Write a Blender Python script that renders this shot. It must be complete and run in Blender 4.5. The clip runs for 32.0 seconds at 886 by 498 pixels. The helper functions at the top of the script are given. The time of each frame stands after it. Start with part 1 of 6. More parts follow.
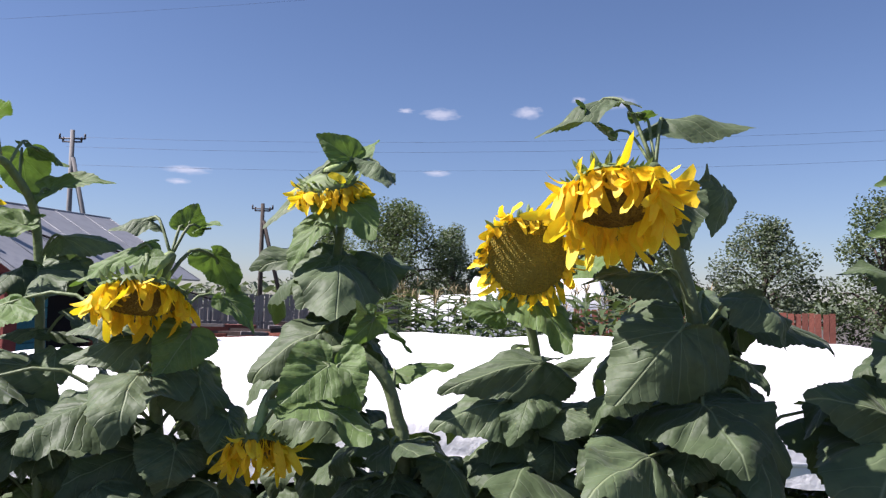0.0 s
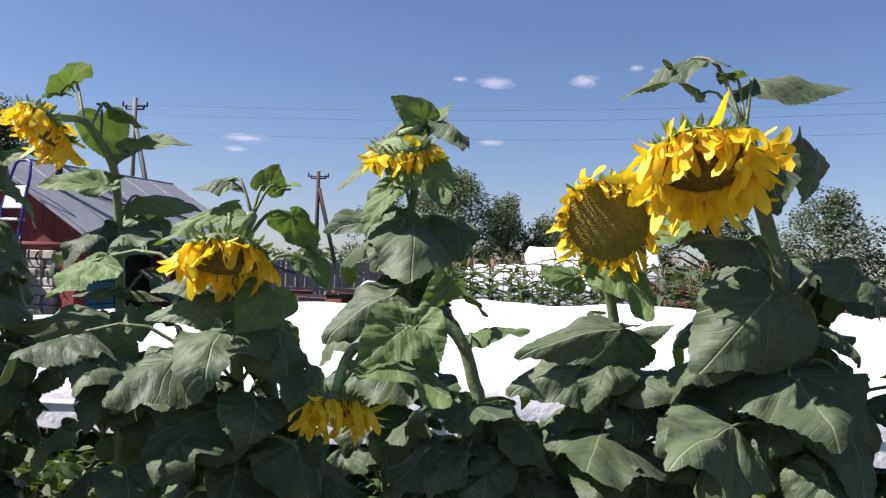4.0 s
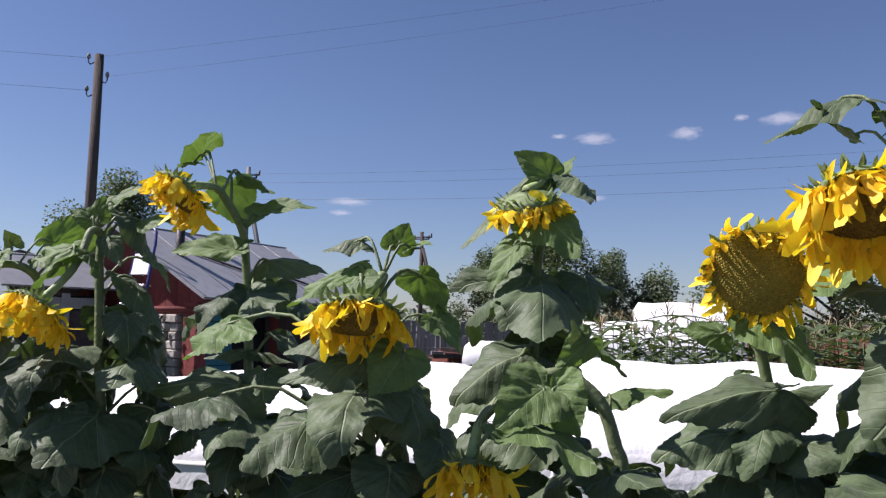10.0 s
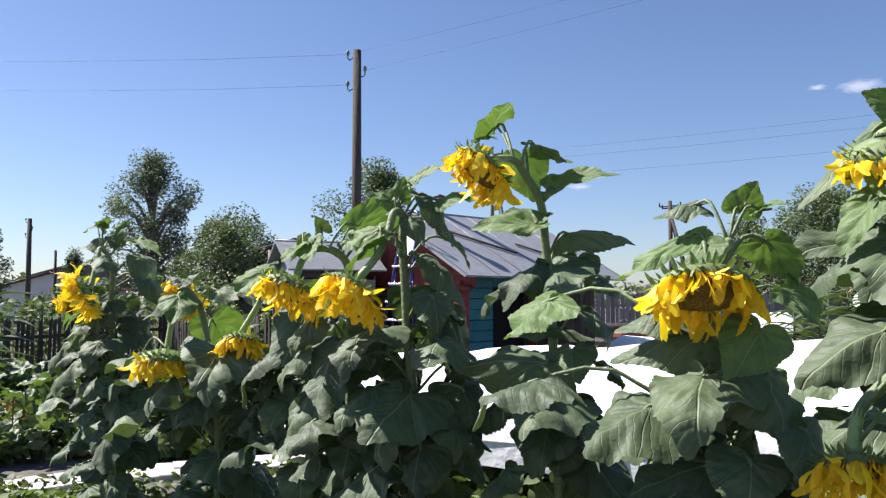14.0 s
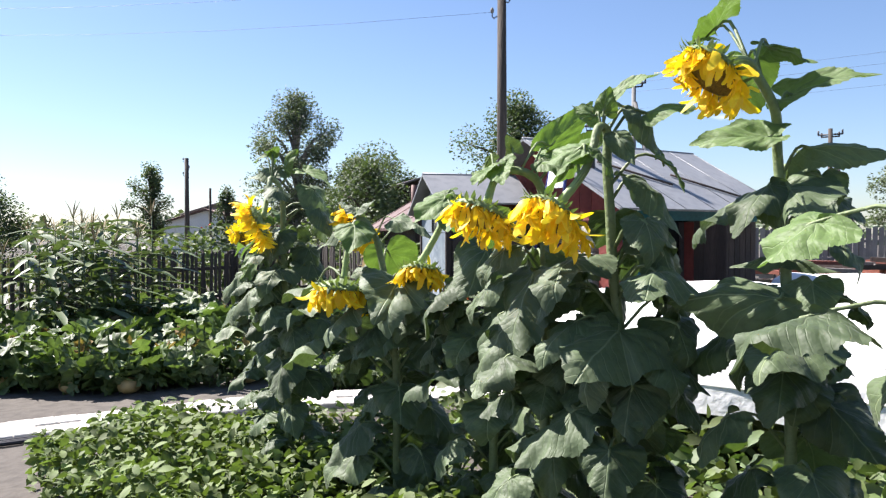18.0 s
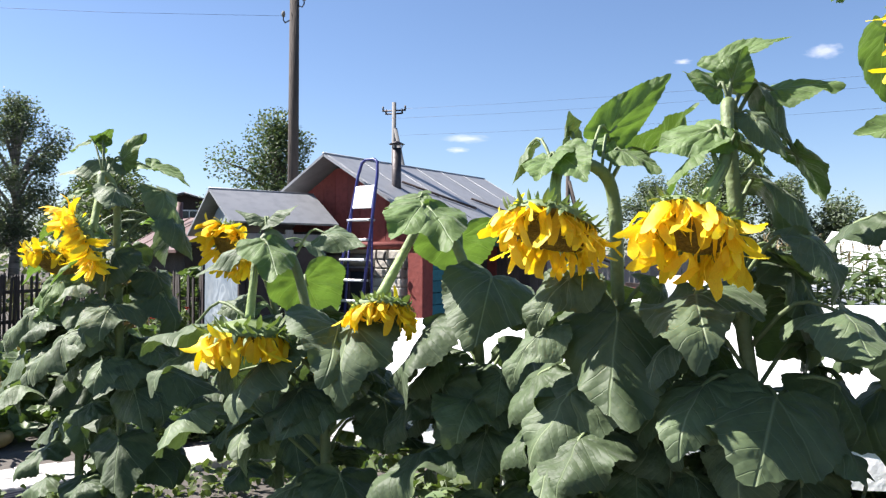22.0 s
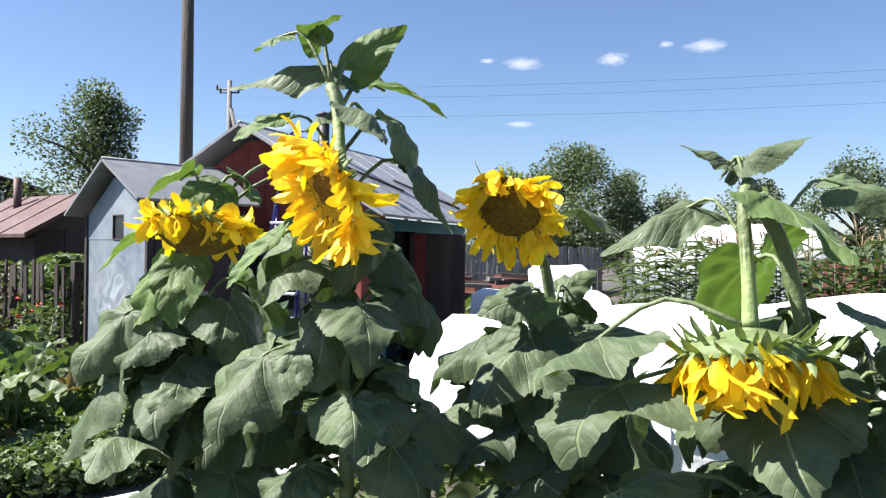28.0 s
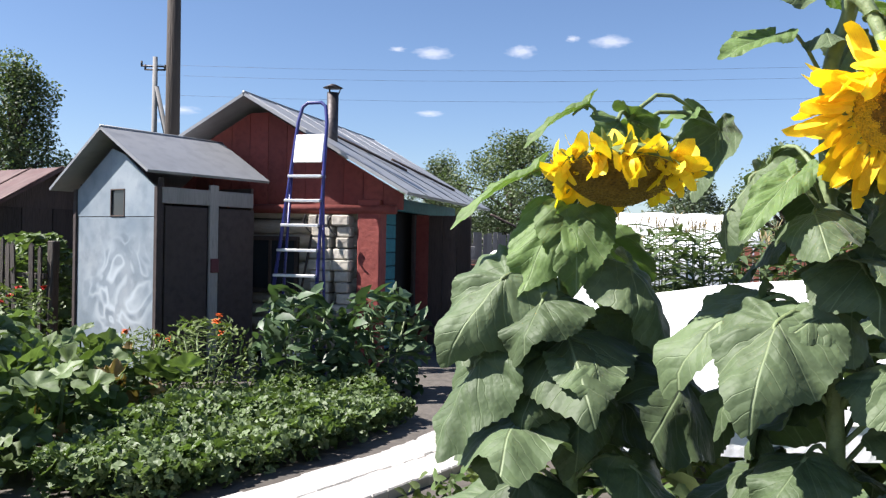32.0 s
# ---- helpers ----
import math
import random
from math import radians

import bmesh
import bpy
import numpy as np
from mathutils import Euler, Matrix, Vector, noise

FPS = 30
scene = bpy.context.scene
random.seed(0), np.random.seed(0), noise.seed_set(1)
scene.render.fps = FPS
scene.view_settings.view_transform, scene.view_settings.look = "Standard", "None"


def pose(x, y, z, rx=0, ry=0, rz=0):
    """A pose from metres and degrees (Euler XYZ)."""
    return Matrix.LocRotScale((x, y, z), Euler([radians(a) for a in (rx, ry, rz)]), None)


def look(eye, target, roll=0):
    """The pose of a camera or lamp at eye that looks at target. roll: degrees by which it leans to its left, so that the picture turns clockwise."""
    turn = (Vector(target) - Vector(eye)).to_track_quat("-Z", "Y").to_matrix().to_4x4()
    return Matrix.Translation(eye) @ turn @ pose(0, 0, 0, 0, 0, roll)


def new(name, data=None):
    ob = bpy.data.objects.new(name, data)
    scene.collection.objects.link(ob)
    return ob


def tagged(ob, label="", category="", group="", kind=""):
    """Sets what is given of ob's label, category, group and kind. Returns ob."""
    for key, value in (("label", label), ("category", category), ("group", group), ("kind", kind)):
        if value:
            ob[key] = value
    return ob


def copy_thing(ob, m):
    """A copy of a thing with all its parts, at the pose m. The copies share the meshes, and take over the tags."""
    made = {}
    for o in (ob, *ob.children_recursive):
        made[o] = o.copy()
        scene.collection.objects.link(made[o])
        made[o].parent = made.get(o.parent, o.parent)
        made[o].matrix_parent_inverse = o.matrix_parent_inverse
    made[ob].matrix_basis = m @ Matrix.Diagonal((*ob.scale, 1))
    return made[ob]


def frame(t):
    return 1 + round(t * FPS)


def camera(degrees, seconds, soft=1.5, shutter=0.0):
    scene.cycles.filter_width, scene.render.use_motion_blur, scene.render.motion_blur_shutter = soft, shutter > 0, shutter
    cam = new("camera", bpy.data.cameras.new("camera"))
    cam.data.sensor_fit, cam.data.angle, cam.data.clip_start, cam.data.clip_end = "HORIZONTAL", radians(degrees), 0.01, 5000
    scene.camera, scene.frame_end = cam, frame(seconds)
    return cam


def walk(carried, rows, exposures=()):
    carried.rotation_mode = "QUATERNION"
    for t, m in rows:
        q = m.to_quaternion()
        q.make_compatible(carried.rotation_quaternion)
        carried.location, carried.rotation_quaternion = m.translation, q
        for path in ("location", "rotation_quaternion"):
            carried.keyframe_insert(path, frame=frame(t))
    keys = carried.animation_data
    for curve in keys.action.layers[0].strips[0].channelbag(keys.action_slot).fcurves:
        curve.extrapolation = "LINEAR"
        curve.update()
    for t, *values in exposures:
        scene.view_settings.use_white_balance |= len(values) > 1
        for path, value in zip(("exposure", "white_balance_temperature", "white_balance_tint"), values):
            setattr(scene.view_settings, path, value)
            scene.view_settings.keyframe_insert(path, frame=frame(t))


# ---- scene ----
cam = camera(58.0, 32.0, 1.3)
PATH = [
    (0, (0.349, 0.31, 1.456), (0.406, 2.305, 1.586), 1.1),
    (0.5, (0.354, 0.28, 1.452), (0.462, 2.274, 1.559), 1.2),
    (1, (0.357, 0.266, 1.446), (0.516, 2.258, 1.537), 1.2),
    (1.5, (0.357, 0.263, 1.44), (0.564, 2.251, 1.51), 1.0),
    (2, (0.352, 0.262, 1.434), (0.621, 2.243, 1.493), 0.9),
    (2.5, (0.342, 0.259, 1.431), (0.589, 2.243, 1.48), 0.7),
    (3, (0.325, 0.265, 1.432), (0.484, 2.258, 1.471), 0.7),
    (3.5, (0.305, 0.289, 1.435), (0.384, 2.287, 1.463), 1.4),
    (4, (0.286, 0.329, 1.44), (0.214, 2.327, 1.49), 2.0),
    (4.5, (0.274, 0.361, 1.444), (0.163, 2.357, 1.516), 1.5),
    (6.5, (0.265, 0.395, 1.458), (0.121, 2.376, 1.695), 1.1),
    (7, (0.262, 0.393, 1.457), (0.097, 2.37, 1.707), 1.3),
    (7.5, (0.258, 0.382, 1.452), (0.098, 2.36, 1.701), 1.3),
    (8, (0.256, 0.373, 1.446), (0.082, 2.352, 1.675), 1.1),
    (8.5, (0.253, 0.369, 1.442), (0.043, 2.346, 1.656), 0.9),
    (9, (0.247, 0.367, 1.439), (-0.002, 2.341, 1.646), 0.8),
    (9.5, (0.233, 0.368, 1.438), (-0.057, 2.337, 1.637), 0.9),
    (10, (0.209, 0.378, 1.438), (-0.119, 2.342, 1.627), 1.2),
    (10.5, (0.173, 0.397, 1.438), (-0.203, 2.353, 1.616), 1.2),
    (11, (0.127, 0.419, 1.436), (-0.324, 2.361, 1.595), 1.2),
    (11.5, (0.078, 0.436, 1.433), (-0.479, 2.351, 1.579), 1.3),
    (12, (0.039, 0.448, 1.431), (-0.498, 2.369, 1.572), 1.5),
    (12.5, (0.015, 0.459, 1.432), (-0.616, 2.353, 1.559), 0.9),
    (13, (0.001, 0.467, 1.435), (-0.741, 2.32, 1.559), 0.6),
    (13.5, (-0.011, 0.469, 1.437), (-0.826, 2.292, 1.558), 0.3),
    (14, (-0.027, 0.468, 1.438), (-0.923, 2.252, 1.559), -0.1),
    (14.5, (-0.046, 0.468, 1.437), (-1.127, 2.147, 1.542), -0.5),
    (15, (-0.065, 0.47, 1.433), (-1.341, 2.01, 1.453), -0.6),
    (15.5, (-0.086, 0.476, 1.428), (-1.459, 1.93, 1.399), -1.0),
    (17.5, (-0.209, 0.509, 1.41), (-1.511, 2.027, 1.396), -0.2),
    (18, (-0.329, 0.568, 1.407), (-1.509, 2.182, 1.369), -0.1),
    (18.5, (-0.484, 0.652, 1.402), (-1.567, 2.333, 1.353), 0.3),
    (19, (-0.638, 0.728, 1.397), (-1.518, 2.524, 1.38), 0.3),
    (19.5, (-0.785, 0.788, 1.393), (-1.497, 2.656, 1.441), 0.2),
    (20, (-0.922, 0.838, 1.39), (-1.53, 2.743, 1.435), -0.0),
    (20.5, (-1.045, 0.886, 1.39), (-1.653, 2.791, 1.443), -0.0),
    (21, (-1.162, 0.934, 1.392), (-1.848, 2.811, 1.465), -0.0),
    (21.5, (-1.283, 0.974, 1.394), (-1.868, 2.886, 1.445), 0.3),
    (22, (-1.412, 1.008, 1.395), (-2.025, 2.912, 1.421), 0.4),
    (22.5, (-1.55, 1.044, 1.394), (-2.164, 2.946, 1.45), 0.6),
    (23, (-1.691, 1.089, 1.391), (-2.235, 3.013, 1.428), 0.5),
    (23.5, (-1.828, 1.145, 1.386), (-2.394, 3.063, 1.412), 0.5),
    (24, (-1.964, 1.206, 1.38), (-2.541, 3.121, 1.393), 0.7),
    (24.5, (-2.1, 1.266, 1.374), (-2.687, 3.178, 1.361), 0.6),
    (25, (-2.235, 1.318, 1.371), (-2.785, 3.241, 1.365), 0.7),
    (25.5, (-2.369, 1.362, 1.37), (-2.864, 3.3, 1.373), 0.7),
    (27.5, (-2.924, 1.586, 1.35), (-3.127, 3.576, 1.363), 1.1),
    (28, (-3.073, 1.65, 1.341), (-3.217, 3.645, 1.349), 0.7),
    (28.5, (-3.215, 1.704, 1.33), (-3.414, 3.694, 1.332), 0.9),
    (29, (-3.352, 1.743, 1.319), (-3.531, 3.735, 1.338), 0.9),
    (29.5, (-3.491, 1.769, 1.309), (-3.658, 3.762, 1.316), 0.5),
    (30, (-3.637, 1.789, 1.301), (-3.85, 3.778, 1.297), 0.5),
    (30.5, (-3.787, 1.815, 1.292), (-3.934, 3.81, 1.305), 1.0),
    (31, (-3.937, 1.857, 1.282), (-4.045, 3.854, 1.324), 1.1),
    (31.5, (-4.079, 1.911, 1.266), (-4.116, 3.91, 1.237), 1.1),
    (32, (-4.21, 1.972, 1.246), (-4.125, 3.97, 1.23), 1.1),
]
walk(cam, [(t, look(eye, target, roll)) for t, eye, target, roll in PATH],
     exposures=[(0, 0.97, 6100, 25), (4.5, 0.95, 6150, 25), (7, 0.67, 6100, 28), (8.5, 0.66, 6100, 28), (11, 0.82, 6100, 24), (13.5, 1.15, 6100, 20), (15.5, 1.42, 6250, 17), (18, 1.6, 6280, 17), (20, 1.54, 6250, 16), (25, 1.57, 6250, 16), (28.5, 1.48, 6200, 16), (32, 1.42, 6200, 16)])

# ---- world, sun, exposure ----
SUN_TO = Vector((-0.96, -0.10, 1.12)).normalized()
world = bpy.data.worlds.new("sky")
scene.world = world
world.use_nodes = True
wn, wl = world.node_tree.nodes, world.node_tree.links
sky_tex = wn.new("ShaderNodeTexSky")
sky_tex.sky_type = "NISHITA"
sky_tex.sun_disc = False
sky_tex.sun_elevation = math.asin(SUN_TO.z)
sky_tex.sun_rotation = math.atan2(SUN_TO.x, SUN_TO.y)
sky_tex.altitude = 250
sky_tex.air_density = 1.0
sky_tex.dust_density = 0.5
sky_tex.ozone_density = 4.0
wl.new(sky_tex.outputs[0], wn["Background"].inputs[0])
wn["Background"].inputs[1].default_value = 0.055
sun = new("sun", bpy.data.lights.new("sun", "SUN"))
sun.data.energy = 5.0
sun.data.angle = radians(0.55)
sun.data.color = (1.0, 0.95, 0.86)
sun.matrix_world = look((0, 0, 30), Vector((0, 0, 30)) - SUN_TO)


# ---- materials ----
def mat(name, colour, rough=0.7, vary=0.25, grain=14.0, coarse=1.6, bump=0.15, metal=0.0, tint=None, through_light=0.0,
        stretch=(1, 1, 1), per="object", gloss=0.5, sheen=0.0):
    """A surface: two scales of colour change, grain in the relief, a shift from piece to piece."""
    m = bpy.data.materials.new(name)
    m.use_nodes = True
    n, l = m.node_tree.nodes, m.node_tree.links
    b = n["Principled BSDF"]
    tc = n.new("ShaderNodeTexCoord")
    mp = n.new("ShaderNodeMapping")
    mp.inputs["Scale"].default_value = stretch
    l.new(tc.outputs["Object"], mp.inputs[0])
    fine, big = n.new("ShaderNodeTexNoise"), n.new("ShaderNodeTexNoise")
    fine.inputs["Scale"].default_value, fine.inputs["Detail"].default_value = grain, 6
    big.inputs["Scale"].default_value, big.inputs["Detail"].default_value = coarse, 3
    l.new(mp.outputs[0], fine.inputs[0])
    l.new(mp.outputs[0], big.inputs[0])
    dark = tuple(c * (1 - vary) for c in colour)
    other = tint or tuple(min(1.0, c * (1 + vary)) for c in colour)
    r1, r2 = n.new("ShaderNodeMix"), n.new("ShaderNodeMix")
    r1.data_type = r2.data_type = "RGBA"
    ramp = n.new("ShaderNodeMapRange")
    ramp.inputs[1].default_value, ramp.inputs[2].default_value = 0.35, 0.68
    l.new(big.outputs[0], ramp.inputs[0])
    l.new(ramp.outputs[0], r1.inputs[0])
    r1.inputs[6].default_value, r1.inputs[7].default_value = (*colour, 1), (*other, 1)
    ramp2 = n.new("ShaderNodeMapRange")
    ramp2.inputs[1].default_value, ramp2.inputs[2].default_value = 0.45, 0.8
    l.new(fine.outputs[0], ramp2.inputs[0])
    l.new(ramp2.outputs[0], r2.inputs[0])
    l.new(r1.outputs[2], r2.inputs[6])
    r2.inputs[7].default_value = (*dark, 1)
    hsv = n.new("ShaderNodeHueSaturation")
    l.new(r2.outputs[2], hsv.inputs["Color"])
    pick = n.new("ShaderNodeMapRange")
    pick.inputs[3].default_value, pick.inputs[4].default_value = 1 - 0.8 * vary, 1 + 0.8 * vary
    if per == "island":
        l.new(n.new("ShaderNodeNewGeometry").outputs["Random Per Island"], pick.inputs[0])
    else:
        l.new(n.new("ShaderNodeObjectInfo").outputs["Random"], pick.inputs[0])
    l.new(pick.outputs[0], hsv.inputs["Value"])
    l.new(hsv.outputs[0], b.inputs["Base Color"])
    b.inputs["Roughness"].default_value, b.inputs["Metallic"].default_value = rough, metal
    b.inputs["Specular IOR Level"].default_value = gloss
    b.inputs["Sheen Weight"].default_value, b.inputs["Sheen Roughness"].default_value = sheen, 0.45
    b.inputs["Sheen Tint"].default_value = (0.9, 0.95, 0.85, 1)
    bp = n.new("ShaderNodeBump")
    bp.inputs["Strength"].default_value, bp.inputs["Distance"].default_value = bump, 0.02
    l.new(fine.outputs[0], bp.inputs["Height"])
    l.new(bp.outputs[0], b.inputs["Normal"])
    if through_light:
        tr, mx = n.new("ShaderNodeBsdfTranslucent"), n.new("ShaderNodeMixShader")
        warm = n.new("ShaderNodeMix")
        warm.data_type, warm.blend_type = "RGBA", "MULTIPLY"
        warm.inputs[0].default_value = 1.0
        warm.inputs[7].default_value = (1.25, 1.4, 0.6, 1)
        l.new(hsv.outputs[0], warm.inputs[6])
        l.new(warm.outputs[2], tr.inputs[0])
        mx.inputs[0].default_value = through_light
        l.new(b.outputs[0], mx.inputs[1])
        l.new(tr.outputs[0], mx.inputs[2])
        l.new(mx.outputs[0], n["Material Output"].inputs[0])
    return m


def leaf_mat(name, colour, rib, veins=5.0, through_light=0.16, rough=0.6):
    """A broad leaf: pale midrib and side veins on its own length, dull bloom, some light through it."""
    m = mat(name, colour, rough, 0.22, 9.0, 2.2, 0.0, 0, None, through_light, gloss=0.4, sheen=0.12)
    n, l = m.node_tree.nodes, m.node_tree.links
    b = n["Principled BSDF"]
    tc = n.new("ShaderNodeTexCoord")
    sep = n.new("ShaderNodeSeparateXYZ")
    l.new(tc.outputs["Object"], sep.inputs[0])

    def maths(op, a, c=None):
        k = n.new("ShaderNodeMath")
        k.operation = op
        for i, v in enumerate((a, c)):
            if v is None:
                continue
            if isinstance(v, (int, float)):
                k.inputs[i].default_value = v
            else:
                l.new(v, k.inputs[i])
        return k.outputs[0]
    ax = maths("ABSOLUTE", sep.outputs[0])
    line = lambda d, w: maths("SUBTRACT", 1.0, maths("MINIMUM", maths("DIVIDE", d, w), 1.0))  # noqa: E731
    mid = line(ax, 0.013)
    wing = line(maths("ABSOLUTE", maths("SUBTRACT", ax, maths("MULTIPLY", maths("MAXIMUM", sep.outputs[1], 0.0), 0.66))), 0.010)
    wander = n.new("ShaderNodeTexNoise")
    wander.inputs["Scale"].default_value = 3.5
    l.new(tc.outputs["Object"], wander.inputs[0])
    sway = maths("ADD", sep.outputs[1], maths("MULTIPLY", wander.outputs[0], 0.16))
    run = maths("FRACT", maths("MULTIPLY", maths("SUBTRACT", sway, maths("MULTIPLY", ax, 1.0)), veins))
    side = line(maths("ABSOLUTE", maths("SUBTRACT", run, 0.5)), 0.045)
    both = maths("MAXIMUM", maths("MULTIPLY", mid, 0.8), maths("MAXIMUM", maths("MULTIPLY", wing, 0.5), maths("MULTIPLY", side, 0.22)))
    mix = n.new("ShaderNodeMix")
    mix.data_type = "RGBA"
    l.new(both, mix.inputs[0])
    old = b.inputs["Base Color"].links[0].from_socket
    l.new(old, mix.inputs[6])
    mix.inputs[7].default_value = (*rib, 1)
    l.new(mix.outputs[2], b.inputs["Base Color"])
    bp = [k for k in n if k.type == "BUMP"][0]
    swell = maths("MULTIPLY", maths("ABSOLUTE", maths("SUBTRACT", run, 0.5)), -1.0)
    bulge = maths("SUBTRACT", maths("MULTIPLY", maths("MULTIPLY", swell, swell), -0.35), maths("MULTIPLY", both, 0.3))
    fine = [k for k in n if k.type == "TEX_NOISE"][0]
    crease = n.new("ShaderNodeTexNoise")
    crease.inputs["Scale"].default_value, crease.inputs["Detail"].default_value, crease.inputs["Distortion"].default_value = 8.0, 2, 0.4
    l.new(tc.outputs["Object"], crease.inputs[0])
    crinkle = n.new("ShaderNodeTexVoronoi")
    crinkle.feature = "SMOOTH_F1"
    crinkle.inputs["Scale"].default_value = 22.0
    l.new(tc.outputs["Object"], crinkle.inputs[0])
    tot = maths("ADD", bulge, maths("ADD", maths("MULTIPLY", fine.outputs[0], 0.05), maths("SUBTRACT", maths("MULTIPLY", crease.outputs[0], 0.16), maths("MULTIPLY", crinkle.outputs[0], 0.05))))
    l.new(tot, bp.inputs["Height"])
    bp.inputs["Strength"].default_value, bp.inputs["Distance"].default_value = 0.38, 0.04
    return m


LEAF = leaf_mat("sunflower_leaf", (0.08, 0.115, 0.051), (0.27, 0.33, 0.17))
# darker copy of LEAF: shade put into the colour, mostly inner and low blades
LEAF_DARK = leaf_mat("sunflower_leaf_shaded", (0.056, 0.085, 0.034), (0.17, 0.22, 0.11))
LEAF_YOUNG = leaf_mat("sunflower_leaf_young", (0.1, 0.16, 0.045), (0.3, 0.38, 0.2), through_light=0.3)
STEM = mat("sunflower_stem", (0.144, 0.187, 0.0792), 0.6, 0.25, 60, 5, 0.3)
NECK = mat("sunflower_neck", (0.25, 0.33, 0.12), 0.6, 0.2, 60, 5, 0.25)
PETAL = mat("petal", (0.95, 0.655, 0.012), 0.55, 0.14, 30, 6, 0.1, 0, (0.95, 0.74, 0.03), 0.3, (3, 0.4, 1))
PETAL_OLD = mat("petal_old", (0.9, 0.57, 0.01), 0.6, 0.2, 30, 6, 0.1, 0, (0.92, 0.65, 0.016), 0.25, (3, 0.4, 1))
SEED = mat("seed_disc", (0.16, 0.095, 0.012), 0.8, 0.4, 120, 9, 0.5, 0, (0.3, 0.2, 0.025), per="island")
SEED_GREEN = mat("seed_disc_green", (0.215, 0.168, 0.016), 0.85, 0.16, 120, 9, 0.4, 0, (0.265, 0.215, 0.025), per="island")
SEED_GOLD = mat("seed_disc_young", (0.17, 0.085, 0.006), 0.8, 0.4, 120, 9, 0.5, 0, (0.26, 0.14, 0.008), per="island")
BLOOM = mat("disc_florets", (0.6, 0.36, 0.008), 0.7, 0.3, 120, 9, 0.5, 0, (0.7, 0.46, 0.012), per="island")
BRACT = mat("bract", (0.15, 0.205, 0.075), 0.6, 0.3, 40, 8, 0.2, 0, None, 0.2, per="island")
SHEET = mat("white_fleece", (0.86, 0.86, 0.85), 0.9, 0.05, 22, 1.1, 0.35, 0, (0.8, 0.8, 0.8))
PVC = mat("white_pipe", (0.75, 0.75, 0.73), 0.4, 0.08, 20, 3, 0.05)
SOIL = mat("garden_soil", (0.066, 0.058, 0.048), 0.95, 0.35, 9, 0.35, 0.9, 0, (0.092, 0.081, 0.068))
SLAB = mat("pale_slab", (0.459, 0.437, 0.4), 0.85, 0.15, 26, 3, 0.4)
HOSE = mat("black_hose", (0.02, 0.02, 0.025), 0.45, 0.2, 30, 3, 0.1)
POLE = mat("weathered_pole", (0.06, 0.048, 0.0384), 0.9, 0.35, 18, 2, 0.7, 0, (0.096, 0.078, 0.063), stretch=(4, 4, 0.25))
CONC = mat("concrete_post", (0.2, 0.196, 0.185), 0.9, 0.2, 20, 2, 0.3)
IRON = mat("dark_iron", (0.05, 0.045, 0.045), 0.55, 0.4, 25, 4, 0.3, 0.7)
ZINC = mat("zinc_sheet", (0.244, 0.255, 0.266), 0.55, 0.16, 8, 0.9, 0.12, 0.35, (0.289, 0.296, 0.303), stretch=(1, 1, 1))
SILVER = mat("silver_painted_sheet", (0.213, 0.267, 0.312), 0.5, 0.2, 7, 1.6, 0.12, 0.25, (0.361, 0.402, 0.426))
SMEARED = mat("smeared_silver_sheet", (0.213, 0.267, 0.312), 0.5, 0.2, 7, 1.6, 0.12, 0.25, (0.361, 0.402, 0.426))
FELT = mat("brown_board", (0.0385, 0.028, 0.0252), 0.85, 0.3, 16, 1.2, 0.4)
STRIP = mat("grey_batten", (0.252, 0.237, 0.222), 0.85, 0.2, 22, 2, 0.4, stretch=(3, 3, 0.4))
REDP = mat("red_paint", (0.185, 0.0333, 0.0266), 0.75, 0.22, 18, 1.1, 0.3, 0, (0.237, 0.0555, 0.0407))
MAROON = mat("dark_maroon_paint", (0.075, 0.016, 0.02), 0.7, 0.2, 20, 2, 0.2)
LIME = mat("limewashed_log", (0.46, 0.43, 0.37), 0.85, 0.3, 20, 4.0, 0.6, 0, (0.38, 0.34, 0.27))
CREAM = mat("cream_log", (0.392, 0.355, 0.289), 0.8, 0.25, 20, 1.4, 0.5, 0, (0.37, 0.326, 0.252), stretch=(0.4, 3, 3))
TEAL = mat("teal_board", (0.0259, 0.148, 0.185), 0.65, 0.22, 20, 1.5, 0.3, 0, (0.037, 0.207, 0.244))
BOARD = mat("dark_plank", (0.0595, 0.042, 0.035), 0.9, 0.35, 22, 1.6, 0.5, stretch=(4, 4, 0.4))
DARK = mat("interior_shade_black", (0.012, 0.01, 0.01), 0.95, 0.2, 10, 2, 0.1)
BLUE = mat("blue_paint", (0.0222, 0.0259, 0.148), 0.35, 0.15, 30, 3, 0.08)
ALU = mat("aluminium_step", (0.518, 0.525, 0.533), 0.4, 0.1, 40, 3, 0.1, 0.6)
WHITE = mat("white_paint", (0.8, 0.8, 0.78), 0.5, 0.08, 20, 2, 0.1)
PICKET = mat("weathered_picket", (0.0453, 0.0395, 0.0341), 0.92, 0.4, 20, 1.5, 0.6, 0, (0.0749, 0.0639, 0.0533), stretch=(4, 4, 0.4))
GREYW = mat("grey_plank", (0.192, 0.178, 0.163), 0.92, 0.3, 20, 1.5, 0.5, 0, (0.244, 0.229, 0.215), stretch=(4, 4, 0.4))
REDROOF = mat("red_metal_roof", (0.1, 0.042, 0.036), 0.65, 0.4, 9, 2.5, 0.2, 0.1, (0.14, 0.085, 0.072))
BRICK = mat("red_brick", (0.2, 0.0666, 0.0444), 0.9, 0.3, 20, 2, 0.4)
GLASS = mat("dark_pane", (0.03, 0.035, 0.04), 0.08, 0.1, 5, 1, 0.0)
